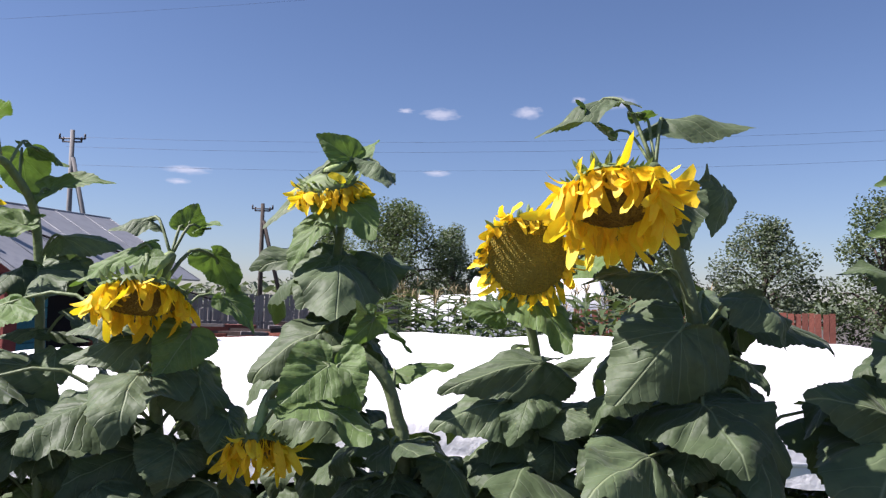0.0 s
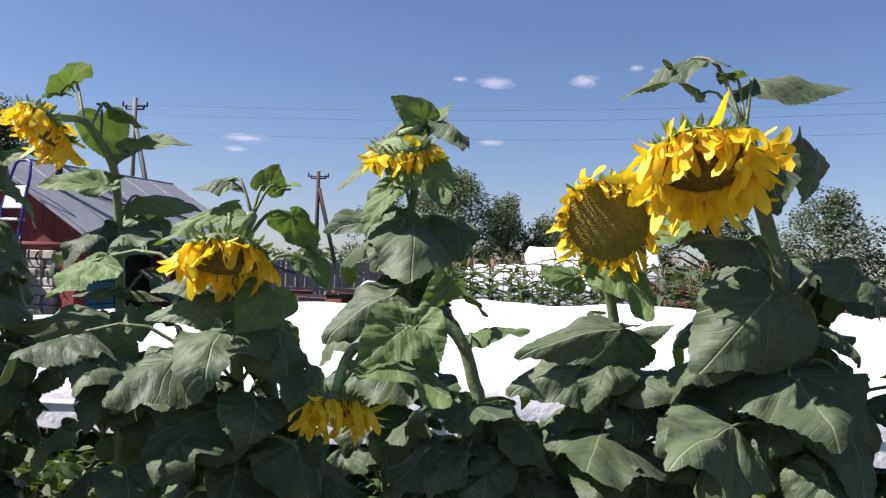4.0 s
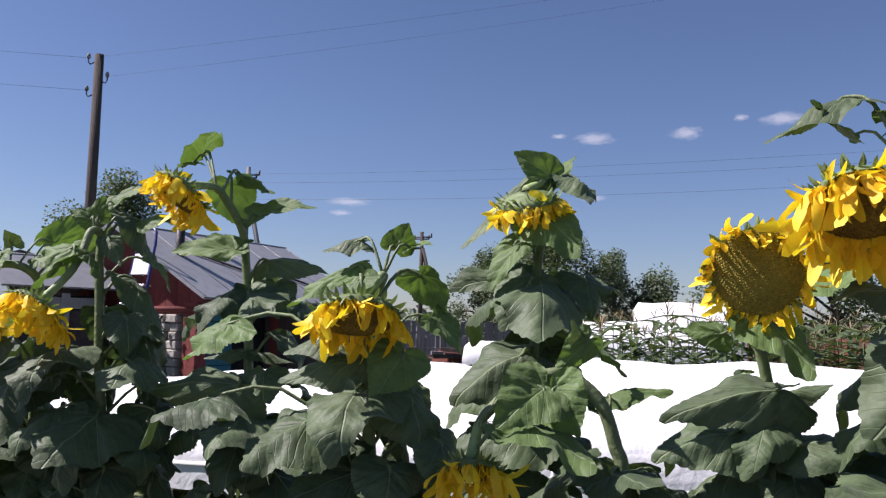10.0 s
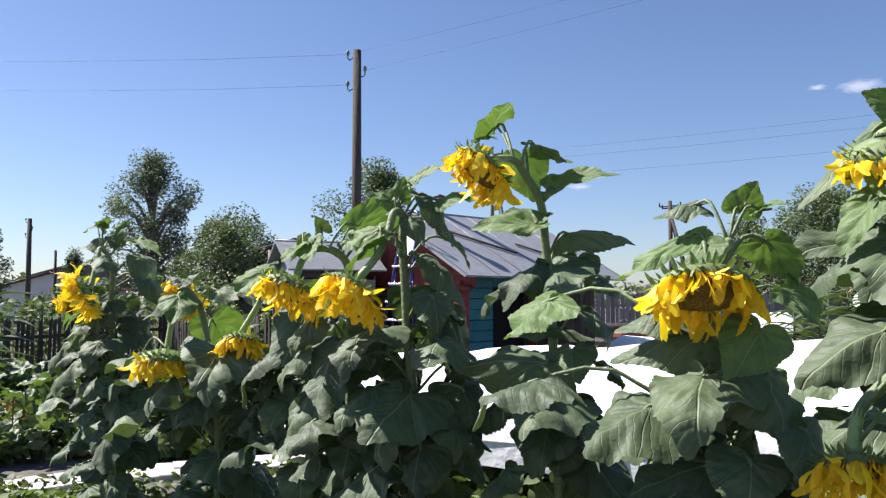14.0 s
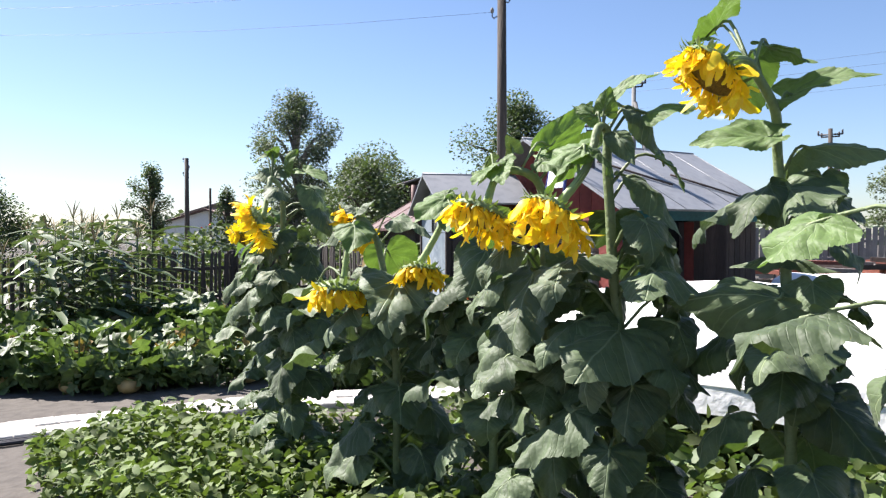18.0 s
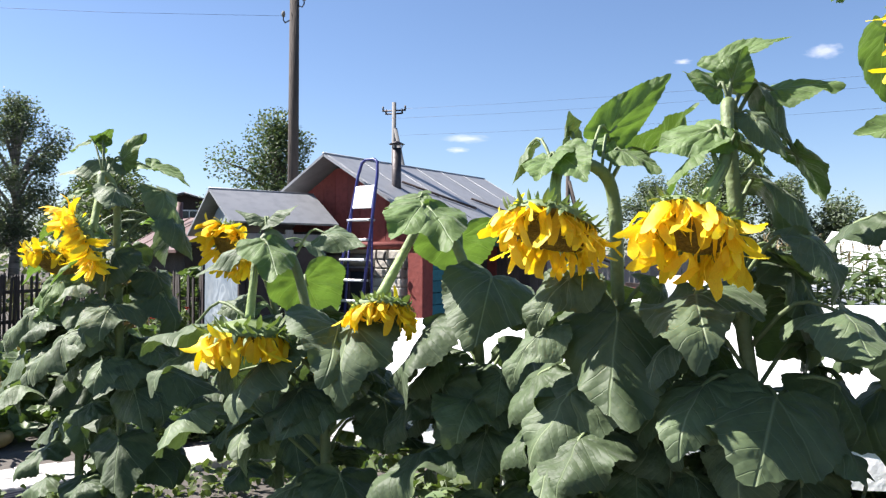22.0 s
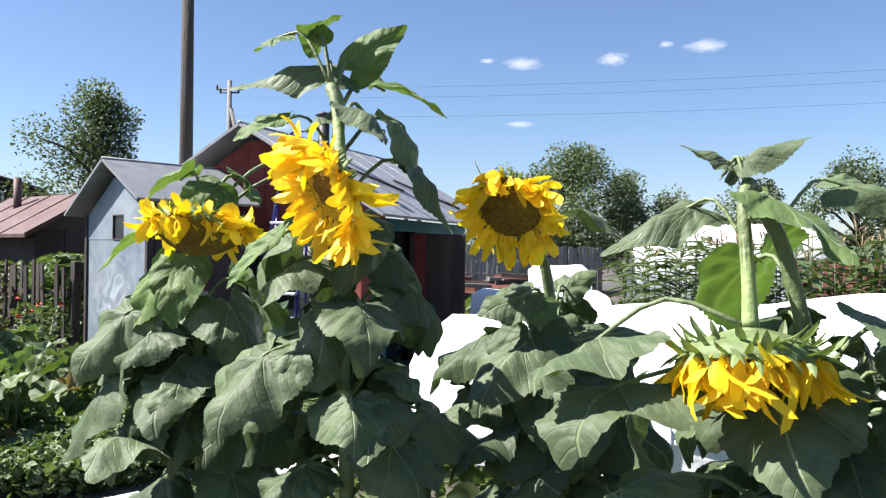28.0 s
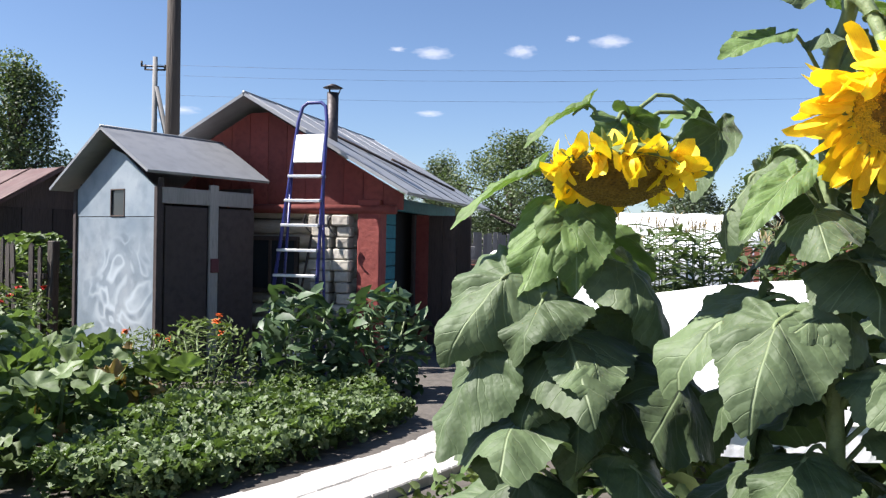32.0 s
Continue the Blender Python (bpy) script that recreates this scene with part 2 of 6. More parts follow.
SLATE = mat("grey_slate_roof", (0.222, 0.2, 0.192), 0.8, 0.2, 9, 1, 0.3)
BARK = mat("bark", (0.0666, 0.0518, 0.0407), 0.95, 0.35, 14, 2, 0.9, stretch=(3, 3, 0.6))
BIRCHB = mat("birch_bark", (0.37, 0.355, 0.326), 0.9, 0.4, 6, 2, 0.5, 0, (0.0888, 0.0814, 0.074), stretch=(0.6, 0.6, 4))
CROWN = mat("tree_leaf", (0.066, 0.098, 0.045), 0.6, 0.42, 3, 0.5, 0.0, 0, (0.133, 0.17, 0.074), 0.26, per="island")
CROWN_GREY = mat("willow_leaf", (0.111, 0.144, 0.0888), 0.6, 0.4, 3, 0.5, 0.0, 0, (0.144, 0.178, 0.111), 0.22, per="island")
CORN = mat("corn_leaf", (0.0779, 0.117, 0.0427), 0.5, 0.35, 8, 1.5, 0.1, 0, (0.133, 0.156, 0.0779), 0.2, per="island")
TASSEL = mat("corn_tassel", (0.213, 0.166, 0.0832), 0.8, 0.25, 10, 2, 0.1, per="island")
SQUASH = mat("squash_leaf", (0.082, 0.128, 0.034), 0.55, 0.35, 14, 3, 0.25, 0, (0.14, 0.19, 0.085), 0.28, per="island")
WITHERED = mat("withered_leaf", (0.27, 0.2, 0.085), 0.85, 0.4, 14, 3, 0.3, 0, (0.2, 0.12, 0.05), 0.2, per="island")
POTATO = mat("potato_leaf", (0.107, 0.148, 0.037), 0.7, 0.4, 18, 3, 0.2, 0, (0.14, 0.2, 0.0599), 0.25, per="island")
WEED = mat("weed_leaf", (0.0851, 0.14, 0.04), 0.6, 0.4, 12, 3, 0.2, 0, (0.15, 0.17, 0.0599), 0.25, per="island")
GRASS = mat("dry_grass", (0.107, 0.113, 0.044), 0.8, 0.4, 6, 0.4, 0.1, 0, (0.176, 0.157, 0.0755), 0.2, per="island")
DAHLIA = mat("bush_leaf", (0.0599, 0.0999, 0.0451), 0.5, 0.4, 14, 3, 0.2, 0, None, 0.2, per="island")
ORANGE = mat("orange_bloom", (0.555, 0.0962, 0.0074), 0.6, 0.2, 20, 3, 0.1, per="island")
REDBLOOM = mat("red_bloom", (0.444, 0.0222, 0.0111), 0.6, 0.2, 20, 3, 0.1, per="island")
SQUASHFRUIT = mat("squash_fruit", (0.407, 0.296, 0.118), 0.5, 0.25, 9, 2, 0.1)


def smear(m, centre, reach, paint):
    """Wiped blotches and loops of paler paint round one spot of a sheet."""
    n, l = m.node_tree.nodes, m.node_tree.links
    b = n["Principled BSDF"]
    tc, far, no = n.new("ShaderNodeTexCoord"), n.new("ShaderNodeVectorMath"), n.new("ShaderNodeTexNoise")
    far.operation = "DISTANCE"
    far.inputs[1].default_value = centre
    l.new(tc.outputs["Object"], far.inputs[0])
    l.new(tc.outputs["Object"], no.inputs[0])
    no.inputs["Scale"].default_value, no.inputs["Detail"].default_value, no.inputs["Distortion"].default_value = 2.6, 2, 0.5
    loop, fade, both, mix = n.new("ShaderNodeMapRange"), n.new("ShaderNodeMapRange"), n.new("ShaderNodeMath"), n.new("ShaderNodeMix")
    band = n.new("ShaderNodeMath")
    band.operation = "PINGPONG"
    band.inputs[1].default_value = 0.09
    l.new(no.outputs[0], band.inputs[0])
    loop.inputs[1].default_value, loop.inputs[2].default_value = 0.035, 0.085
    l.new(band.outputs[0], loop.inputs[0])
    fade.inputs[1].default_value, fade.inputs[2].default_value = reach, reach * 0.35
    l.new(far.outputs["Value"], fade.inputs[0])
    both.operation = "MULTIPLY"
    l.new(loop.outputs[0], both.inputs[0])
    l.new(fade.outputs[0], both.inputs[1])
    mix.data_type = "RGBA"
    l.new(both.outputs[0], mix.inputs[0])
    l.new(b.inputs["Base Color"].links[0].from_socket, mix.inputs[6])
    mix.inputs[7].default_value = (*paint, 1)
    l.new(mix.outputs[2], b.inputs["Base Color"])


smear(SMEARED, (-6.8, 9.24, 0.72), 0.62, (0.42, 0.47, 0.5))


# ---- builders ----
def mesh_of(name, verts, faces, material, smooth=False):
    me = bpy.data.meshes.new(name)
    me.from_pydata([tuple(v) for v in verts], [], faces)
    me.materials.append(material)
    if smooth:
        me.polygons.foreach_set("use_smooth", [True] * len(me.polygons))
    me.update()
    return me


def part(name, data, material=None, parent=None, label="", m=None):
    """Links mesh data, or a bmesh, as one mesh object under a thing or a part."""
    if isinstance(data, bmesh.types.BMesh):
        me = bpy.data.meshes.new(name)
        data.to_mesh(me)
        data.free()
        me.materials.append(material)
        data = me
    ob = new(name, data)
    if parent is not None:
        ob.parent = parent
    if m is not None:
        ob.matrix_basis = m
    if label:
        ob["label"] = label
    return ob


def thing(name, label, category, at=None, group="", kind=""):
    ob = new(name)
    ob.empty_display_size = 0.1
    if at is not None:
        ob.matrix_basis = at if isinstance(at, Matrix) else Matrix.Translation(at)
    return tagged(ob, label, category, group, kind)


def box(x0, y0, z0, x1, y1, z1, bevel=0.006, m=None):
    """A block with worn edges."""
    bm = bmesh.new()
    bmesh.ops.create_cube(bm, size=1.0)
    for v in bm.verts:
        v.co = Vector(((x0 + x1) / 2 + v.co.x * (x1 - x0), (y0 + y1) / 2 + v.co.y * (y1 - y0), (z0 + z1) / 2 + v.co.z * (z1 - z0)))
    if bevel:
        b = min(bevel, 0.4 * min(abs(x1 - x0), abs(y1 - y0), abs(z1 - z0)))
        bmesh.ops.bevel(bm, geom=bm.edges[:], offset=b, segments=1, affect="EDGES")
    if m is not None:
        bm.transform(m)
    return bm


def spline(points, steps=5):
    """Points of a smooth line through the given ones."""
    p = [Vector(q) for q in points]
    p = [p[0] * 2 - p[1]] + p + [p[-1] * 2 - p[-2]]
    out = []
    for i in range(1, len(p) - 2):
        for s in range(steps):
            t = s / steps
            a, b, c, d = p[i - 1], p[i], p[i + 1], p[i + 2]
            out.append(0.5 * ((2 * b) + (c - a) * t + (2 * a - 5 * b + 4 * c - d) * t * t + (3 * b - a - 3 * c + d) * t ** 3))
    out.append(p[-2])
    return out


def tube(points, radius, sides=7, wobble=0.0):
    """Vertices and faces of a round bar along points; radius a number or a rule of 0..1."""
    pts = [Vector(p) for p in points]
    rule = radius if callable(radius) else (lambda u: radius)
    verts, faces = [], []
    ref = Vector((0.3, 1, 0.2)).normalized()
    for i, p in enumerate(pts):
        d = (pts[min(i + 1, len(pts) - 1)] - pts[max(i - 1, 0)]).normalized()
        a = (ref - d * ref.dot(d))
        if a.length < 1e-3:
            a = Vector((1, 0, 0)).cross(d)
        a.normalize()
        ref = a
        b = d.cross(a)
        r = rule(i / max(1, len(pts) - 1))
        for k in range(sides):
            w = 2 * math.pi * k / sides
            verts.append(p + (a * math.cos(w) + b * math.sin(w)) * r * (1 + wobble * random.uniform(-1, 1)))
    n = len(pts)
    for i in range(n - 1):
        for k in range(sides):
            k2 = (k + 1) % sides
            faces.append((i * sides + k, i * sides + k2, (i + 1) * sides + k2, (i + 1) * sides + k))
    faces.append(tuple(range(sides - 1, -1, -1)))
    faces.append(tuple((n - 1) * sides + k for k in range(sides)))
    return verts, faces


def bar(name, points, radius, material, parent=None, sides=8, label=""):
    v, f = tube(points, radius, sides)
    return part(name, mesh_of(name, v, f, material, True), None, parent, label)


def frame_of(along, normal):
    """A turn whose y runs along, whose z is as near to normal as it can be."""
    y = Vector(along).normalized()
    z = Vector(normal) - y * Vector(normal).dot(y)
    if z.length < 1e-4:
        z = Vector((0.3, -0.4, 1)) - y * Vector((0.3, -0.4, 1)).dot(y)
    z.normalize()
    x = y.cross(z)
    return Matrix((x, y, z)).transposed()


def placed(at, turn, sx=1.0, sy=1.0, sz=1.0):
    return Matrix.Translation(at) @ turn.to_4x4() @ Matrix.Diagonal((sx, sy, sz, 1))


def scatter(name, unit, places, material, smooth=False):
    """One mesh that holds a unit (verts, faces) at many 4 x 4 places."""
    uv, uf = np.array(unit[0], float), unit[1]
    ms = np.array([np.array(p) for p in places], float)
    h = np.c_[uv, np.ones(len(uv))]
    v = np.einsum("nij,kj->nki", ms, h)[:, :, :3].reshape(-1, 3)
    k = len(uv)
    faces = [tuple(i * k + q for q in f) for i in range(len(ms)) for f in uf]
    return mesh_of(name, v.tolist(), faces, material, smooth)


def spot(x, y, z, turn, s):
    return Matrix.Translation((x, y, z)) @ turn.to_4x4() @ Matrix.Scale(s, 4)


def inside(poly, x, y):
    hit = False
    for i in range(len(poly)):
        (x0, y0), (x1, y1) = poly[i], poly[i - 1]
        if (y0 > y) != (y1 > y) and x < (x1 - x0) * (y - y0) / (y1 - y0) + x0:
            hit = not hit
    return hit


def blade_unit(width, n=5, droop=0.5, fold=0.15):
    """A pointed leaf 1 long: rows of three points."""
    v, f = [], []
    for i in range(n + 1):
        u = i / n
        w = width * (math.sin(math.pi * min(1, u * 0.92 + 0.08)) ** 0.8) if i < n else 0.004
        zz = -droop * u * u
        v += [(-w, u, zz + fold * w), (0, u, zz), (w, u, zz + fold * w)]
    for i in range(n):
        a = i * 3
        f += [(a, a + 1, a + 4, a + 3), (a + 1, a + 2, a + 5, a + 4)]
    return v, f


def lobed_unit(lobes=5, n=15, cup=0.25, droop=0.25):
    """A broad round leaf with shallow lobes, 1 across."""
    v, f = [(0, 0, 0)], []
    for ring, r in ((1, 0.5), (2, 1.0)):
        for k in range(n):
            a = 2 * math.pi * k / n - math.pi / 2
            rr = 0.5 * r * (1 + (0.16 * math.cos(lobes * a + 0.8) if ring == 2 else 0)) * (0.72 if k == 0 else 1)
            v.append((rr * math.cos(a), rr * math.sin(a) + 0.15, cup * rr * rr - droop * (rr * max(0, math.sin(a))) ** 2 + random.uniform(-0.03, 0.03)))
    for k in range(n):
        k2 = (k + 1) % n
        f += [(0, 1 + k, 1 + k2), (1 + k, 1 + n + k, 1 + n + k2, 1 + k2)]
    return v, f


def pleated_unit(n=25, pleat=0.09, cup=0.35, seed=0, ragged=0.08):
    """A squash leaf 1 across: five blunt lobes, folded along its ribs, open at the stalk."""
    rnd = random.Random(seed)
    v, f = [(0, 0, 0)], []
    for ring, q in enumerate((0.45, 0.8, 1.0)):
        for k in range(n):
            a = math.radians(-165 + 330 * k / (n - 1))
            r = 0.5 * q * (1 + 0.15 * math.cos(5 * a) * (q > 0.5)) * (1 + (rnd.uniform(-ragged, ragged) if ring == 2 else 0))
            z = cup * r * r * 2 - pleat * math.cos(5 * a) * q + rnd.uniform(-0.02, 0.02) - (0.1 * q ** 4)
            v.append((r * math.sin(a), r * math.cos(a), z))
    for k in range(n - 1):
        f.append((0, 2 + k, 1 + k))
        for j in range(2):
            a, b = 1 + j * n + k, 1 + (j + 1) * n + k
            f.append((a, a + 1, b + 1, b))
    return v, f


# ---- the ground ----
def ground_height(x, y):
    near = max(0.0, 1 - math.hypot(x + 2, y - 5) / 26)
    return 0.035 * near * noise.noise(Vector((x * 1.7, y * 1.7, 0))) + 0.02 * near * noise.noise(Vector((x * 6, y * 6, 3)))


def make_ground():
    line = [-900, -300, -120, -60, -30] + [-16 + 0.35 * i for i in range(74)] + [14, 20, 35, 60, 120, 300, 900]
    cols = [-900, -300, -120, -60, -30] + [-14 + 0.35 * i for i in range(86)] + [20, 30, 60, 120, 300, 900]
    xs, ys = cols, [v + 6 for v in line]
    v = [(x, y, ground_height(x, y)) for y in ys for x in xs]
    n = len(xs)
    f = [(j * n + i, j * n + i + 1, (j + 1) * n + i + 1, (j + 1) * n + i) for j in range(len(ys) - 1) for i in range(n - 1)]
    ob = part("ground", mesh_of("ground", v, f, SOIL, True))
    tagged(ob, "dry grey-brown garden soil with clods and foot marks", "soil", kind="structure")


make_ground()

PATHLINE = [(-7.0, 1.2), (-6.25, 2.8), (-5.75, 4.1), (-5.3, 5.0), (-4.55, 5.9), (-4.0, 6.6), (-3.75, 7.1)]


def make_path():
    ob = thing("garden_path", "narrow walk of pale cement slabs in the soil", "path", kind="structure")
    pts = spline([(x, y, 0) for x, y in PATHLINE], 9)
    slab = mesh_of("slab", *slab_unit(), SLAB)
    for a, b in zip(pts, pts[1:]):
        d = (b - a)
        ang = math.degrees(math.atan2(d.y, d.x))
        mid = (a + b) / 2
        w = d.length * 0.985
        for side in (-1, 1):
            off = Vector((-d.y, d.x, 0)).normalized() * 0.125 * side
            part("slab", slab, None, ob, m=pose(mid.x + off.x, mid.y + off.y, 0.028 + random.uniform(-0.006, 0.006),
                 random.uniform(-1, 1), random.uniform(-1, 1), ang + random.uniform(-0.6, 0.6)) @ Matrix.Diagonal((w, 0.245, 1, 1)))


def slab_unit():
    v = [(sx * 0.5, sy * 0.5, -0.05) for sx, sy in ((-1, -1), (1, -1), (1, 1), (-1, 1))]
    v += [(sx * 0.5, sy * 0.5, 0.012) for sx, sy in ((-1, -1), (1, -1), (1, 1), (-1, 1))]
    v += [(sx * 0.48, sy * 0.47, 0.02) for sx, sy in ((-1, -1), (1, -1), (1, 1), (-1, 1))]
    f = [(0, 1, 5, 4), (1, 2, 6, 5), (2, 3, 7, 6), (3, 0, 4, 7), (4, 5, 9, 8), (5, 6, 10, 9), (6, 7, 11, 10), (7, 4, 8, 11), (8, 9, 10, 11)]
    return v, f


make_path()
for k, off in enumerate((0.30, 0.345, 0.385)):
    line = spline([(x + off * 0.86, y - off * 0.5 + 0.02 * math.sin(3 * i + k), 0.035) for i, (x, y) in enumerate(PATHLINE[:4])], 8)
    ob = bar("garden_hose", line, 0.014, HOSE)
    tagged(ob, "black rubber garden hose lying along the slab walk", "hose", "hoses along the walk")


# ---- covered beds ----
def covered_bed(name, profile, x0, x1, slant, label, step=0.16, seed=0.0, lift=0.0):
    """White fleece over hoops: a cross-section (y, z) drawn along x, sagging between the hoops."""
    bed = thing(name, label, "row cover")
    pr = spline([(0, y, z) for y, z in profile], 4)
    n = int((x1 - x0) / step)
    v, f = [], []
    for i in range(n + 1):
        x = x0 + (x1 - x0) * i / n
        rise = 1 + lift * min(x + 1.2, 1.6)
        sag = 0.035 * (math.cos(2 * math.pi * (x - x0) / 1.25) - 1) / 2
        end = min(1.0, min(x - x0, x1 - x) / 0.35 + 0.55)
        for j, p in enumerate(pr):
            fold = 0.016 * noise.noise(Vector((x * 2.2 + seed, p.y * 2.0, j * 0.2))) + 0.009 * noise.noise(Vector((x * 7 + seed, p.y * 6, 2)))
            hem = 0.03 * noise.noise(Vector((x * 1.6 + seed, 5, j * 0.02))) if j in (0, 1, len(pr) - 1) else 0
            v.append((x + fold, p.y + slant * x + fold, max(0.03, (p.z - lift * min(x - x0, 2.4) * max(0.0, (0.74 - p.z) / 0.17)) * rise * (0.72 + 0.28 * end) + sag * min(1, p.z) + fold + hem)))
    k = len(pr)
    for i in range(n):
        for j in range(k - 1):
            f.append((i * k + j, i * k + j + 1, (i + 1) * k + j + 1, (i + 1) * k + j))
    part("fleece", mesh_of("fleece", v, f, SHEET, True), None, bed)
    x = x0 + 1.1
    while x < x1:
        hoop = [(x, p.y + slant * x, max(0.0, p.z * (1 + lift * min(x + 1.2, 1.6)) - 0.03)) for p in pr]
        front = hoop[0]
        back = hoop[-1]
        bar("hoop", [(front[0], front[1], -0.1)] + hoop + [(back[0], back[1], -0.1)], 0.016, PVC, bed, 6)
        bar("leg", [(x + 0.07, front[1] + 0.02, -0.1), (x + 0.07, front[1] + 0.03, front[2] + 0.05)], 0.02, PVC, bed, 6)
        x += 1.25
    bar("rail", [(x0, profile[0][0] + 0.02 + slant * x0, profile[0][1] + 0.03), (x1, profile[0][0] + 0.02 + slant * x1, profile[0][1] + 0.03)], 0.016, PVC, bed, 6)
    return bed


covered_bed("covered_bed", [(4.75, 0.57), (4.8, 0.76), (5.05, 0.96), (5.5, 1.09), (6.0, 1.13), (6.4, 1.08), (6.7, 0.75), (6.75, 0.35)], -3.5, 3.6, -0.04,
            "long garden bed under white fleece on pipe hoops", seed=1.0, lift=0.055)
covered_bed("covered_bed", [(13.2, 0.03), (13.22, 0.5), (13.4, 0.72), (13.75, 0.82), (14.1, 0.72), (14.28, 0.5), (14.3, 0.05)], -3.5, -1.45, 0.0,
            "low rounded tunnel of grey-white film over a far bed", seed=7.0)
covered_bed("covered_bed", [(19.4, 0.03), (19.42, 0.7), (19.65, 0.98), (20.0, 1.1), (20.35, 0.98), (20.58, 0.7), (20.6, 0.05)], -2.45, -1.05, 0.0,
            "high rounded fleece tunnel over a far bed", seed=13.0)
covered_bed("covered_bed", [(20.9, 0.3), (20.95, 1.0), (21.25, 1.45), (21.6, 1.63), (21.95, 1.45), (22.25, 1.0), (22.3, 0.3)], 0.14, 3.6, 0.0,
            "pale tunnel cover behind the corn rows", seed=17.0)
covered_bed("covered_bed", [(24.8, 0.03), (24.85, 1.5), (25.25, 2.0), (25.7, 2.27), (26.15, 2.0), (26.55, 1.5), (26.6, 0.05)], 1.95, 6.2, 0.0,
            "tall white tunnel beyond the corn", seed=19.0)
bench = thing("board_kerb", "dark board edging along the foot of the tunnel", "edging board")
part("board", box(0.05, 20.72, 0.0, 3.65, 20.76, 0.26, 0.008), BOARD, bench)
part("top_board", box(0.05, 20.66, 0.262, 3.65, 20.8, 0.3, 0.008), GREYW, bench)


# ---- bath house ----
def slope_roof(name, ridge0, ridge1, side, drop, material, parent, thick=0.03, seams=8):
    """One pitch: from the ridge down by drop, side metres out; with standing seams."""
    r0, r1 = Vector(ridge0), Vector(ridge1)
    along = (r1 - r0).normalized()
    out = Vector(side)
    e0, e1 = r0 + out - Vector((0, 0, drop)), r1 + out - Vector((0, 0, drop))
    up = along.cross(e0 - r0).normalized()
    if up.z < 0:
        up = -up
    a = [r0, r1, e1, e0]
    v = a + [p + up * thick for p in a]
    f = [(3, 2, 1, 0), (4, 5, 6, 7), (0, 1, 5, 4), (1, 2, 6, 5), (2, 3, 7, 6), (3, 0, 4, 7)]
    roof = part(name, mesh_of(name, v, f, material), None, parent)
    for i in range(seams + 1 if seams else 0):
        p = r0.lerp(r1, 0.01 + 0.98 * i / seams) + up * (thick + 0.004)
        q = e0.lerp(e1, 0.01 + 0.98 * i / seams) + up * (thick + 0.004)
        bar("seam", [p, q], 0.0035, material, roof, 5)
    return roof


def log_wall(parent, p0, p1, z0, z1, material, gap=0.145):
    """Round logs laid one on another between two corners."""
    a, b = Vector((*p0, 0)), Vector((*p1, 0))
    z = z0 + gap / 2
    while z < z1:
        w = random.uniform(-0.012, 0.012)
        r = gap * 0.54
        bar("log", [a + Vector((w, w, z)), a.lerp(b, 0.5) + Vector((w, 0, z + random.uniform(-0.006, 0.006))), b + Vector((0, w, z))],
            lambda u, r=r: r * (1 + 0.06 * math.sin(9 * u)), material, parent, 9)
        z += gap


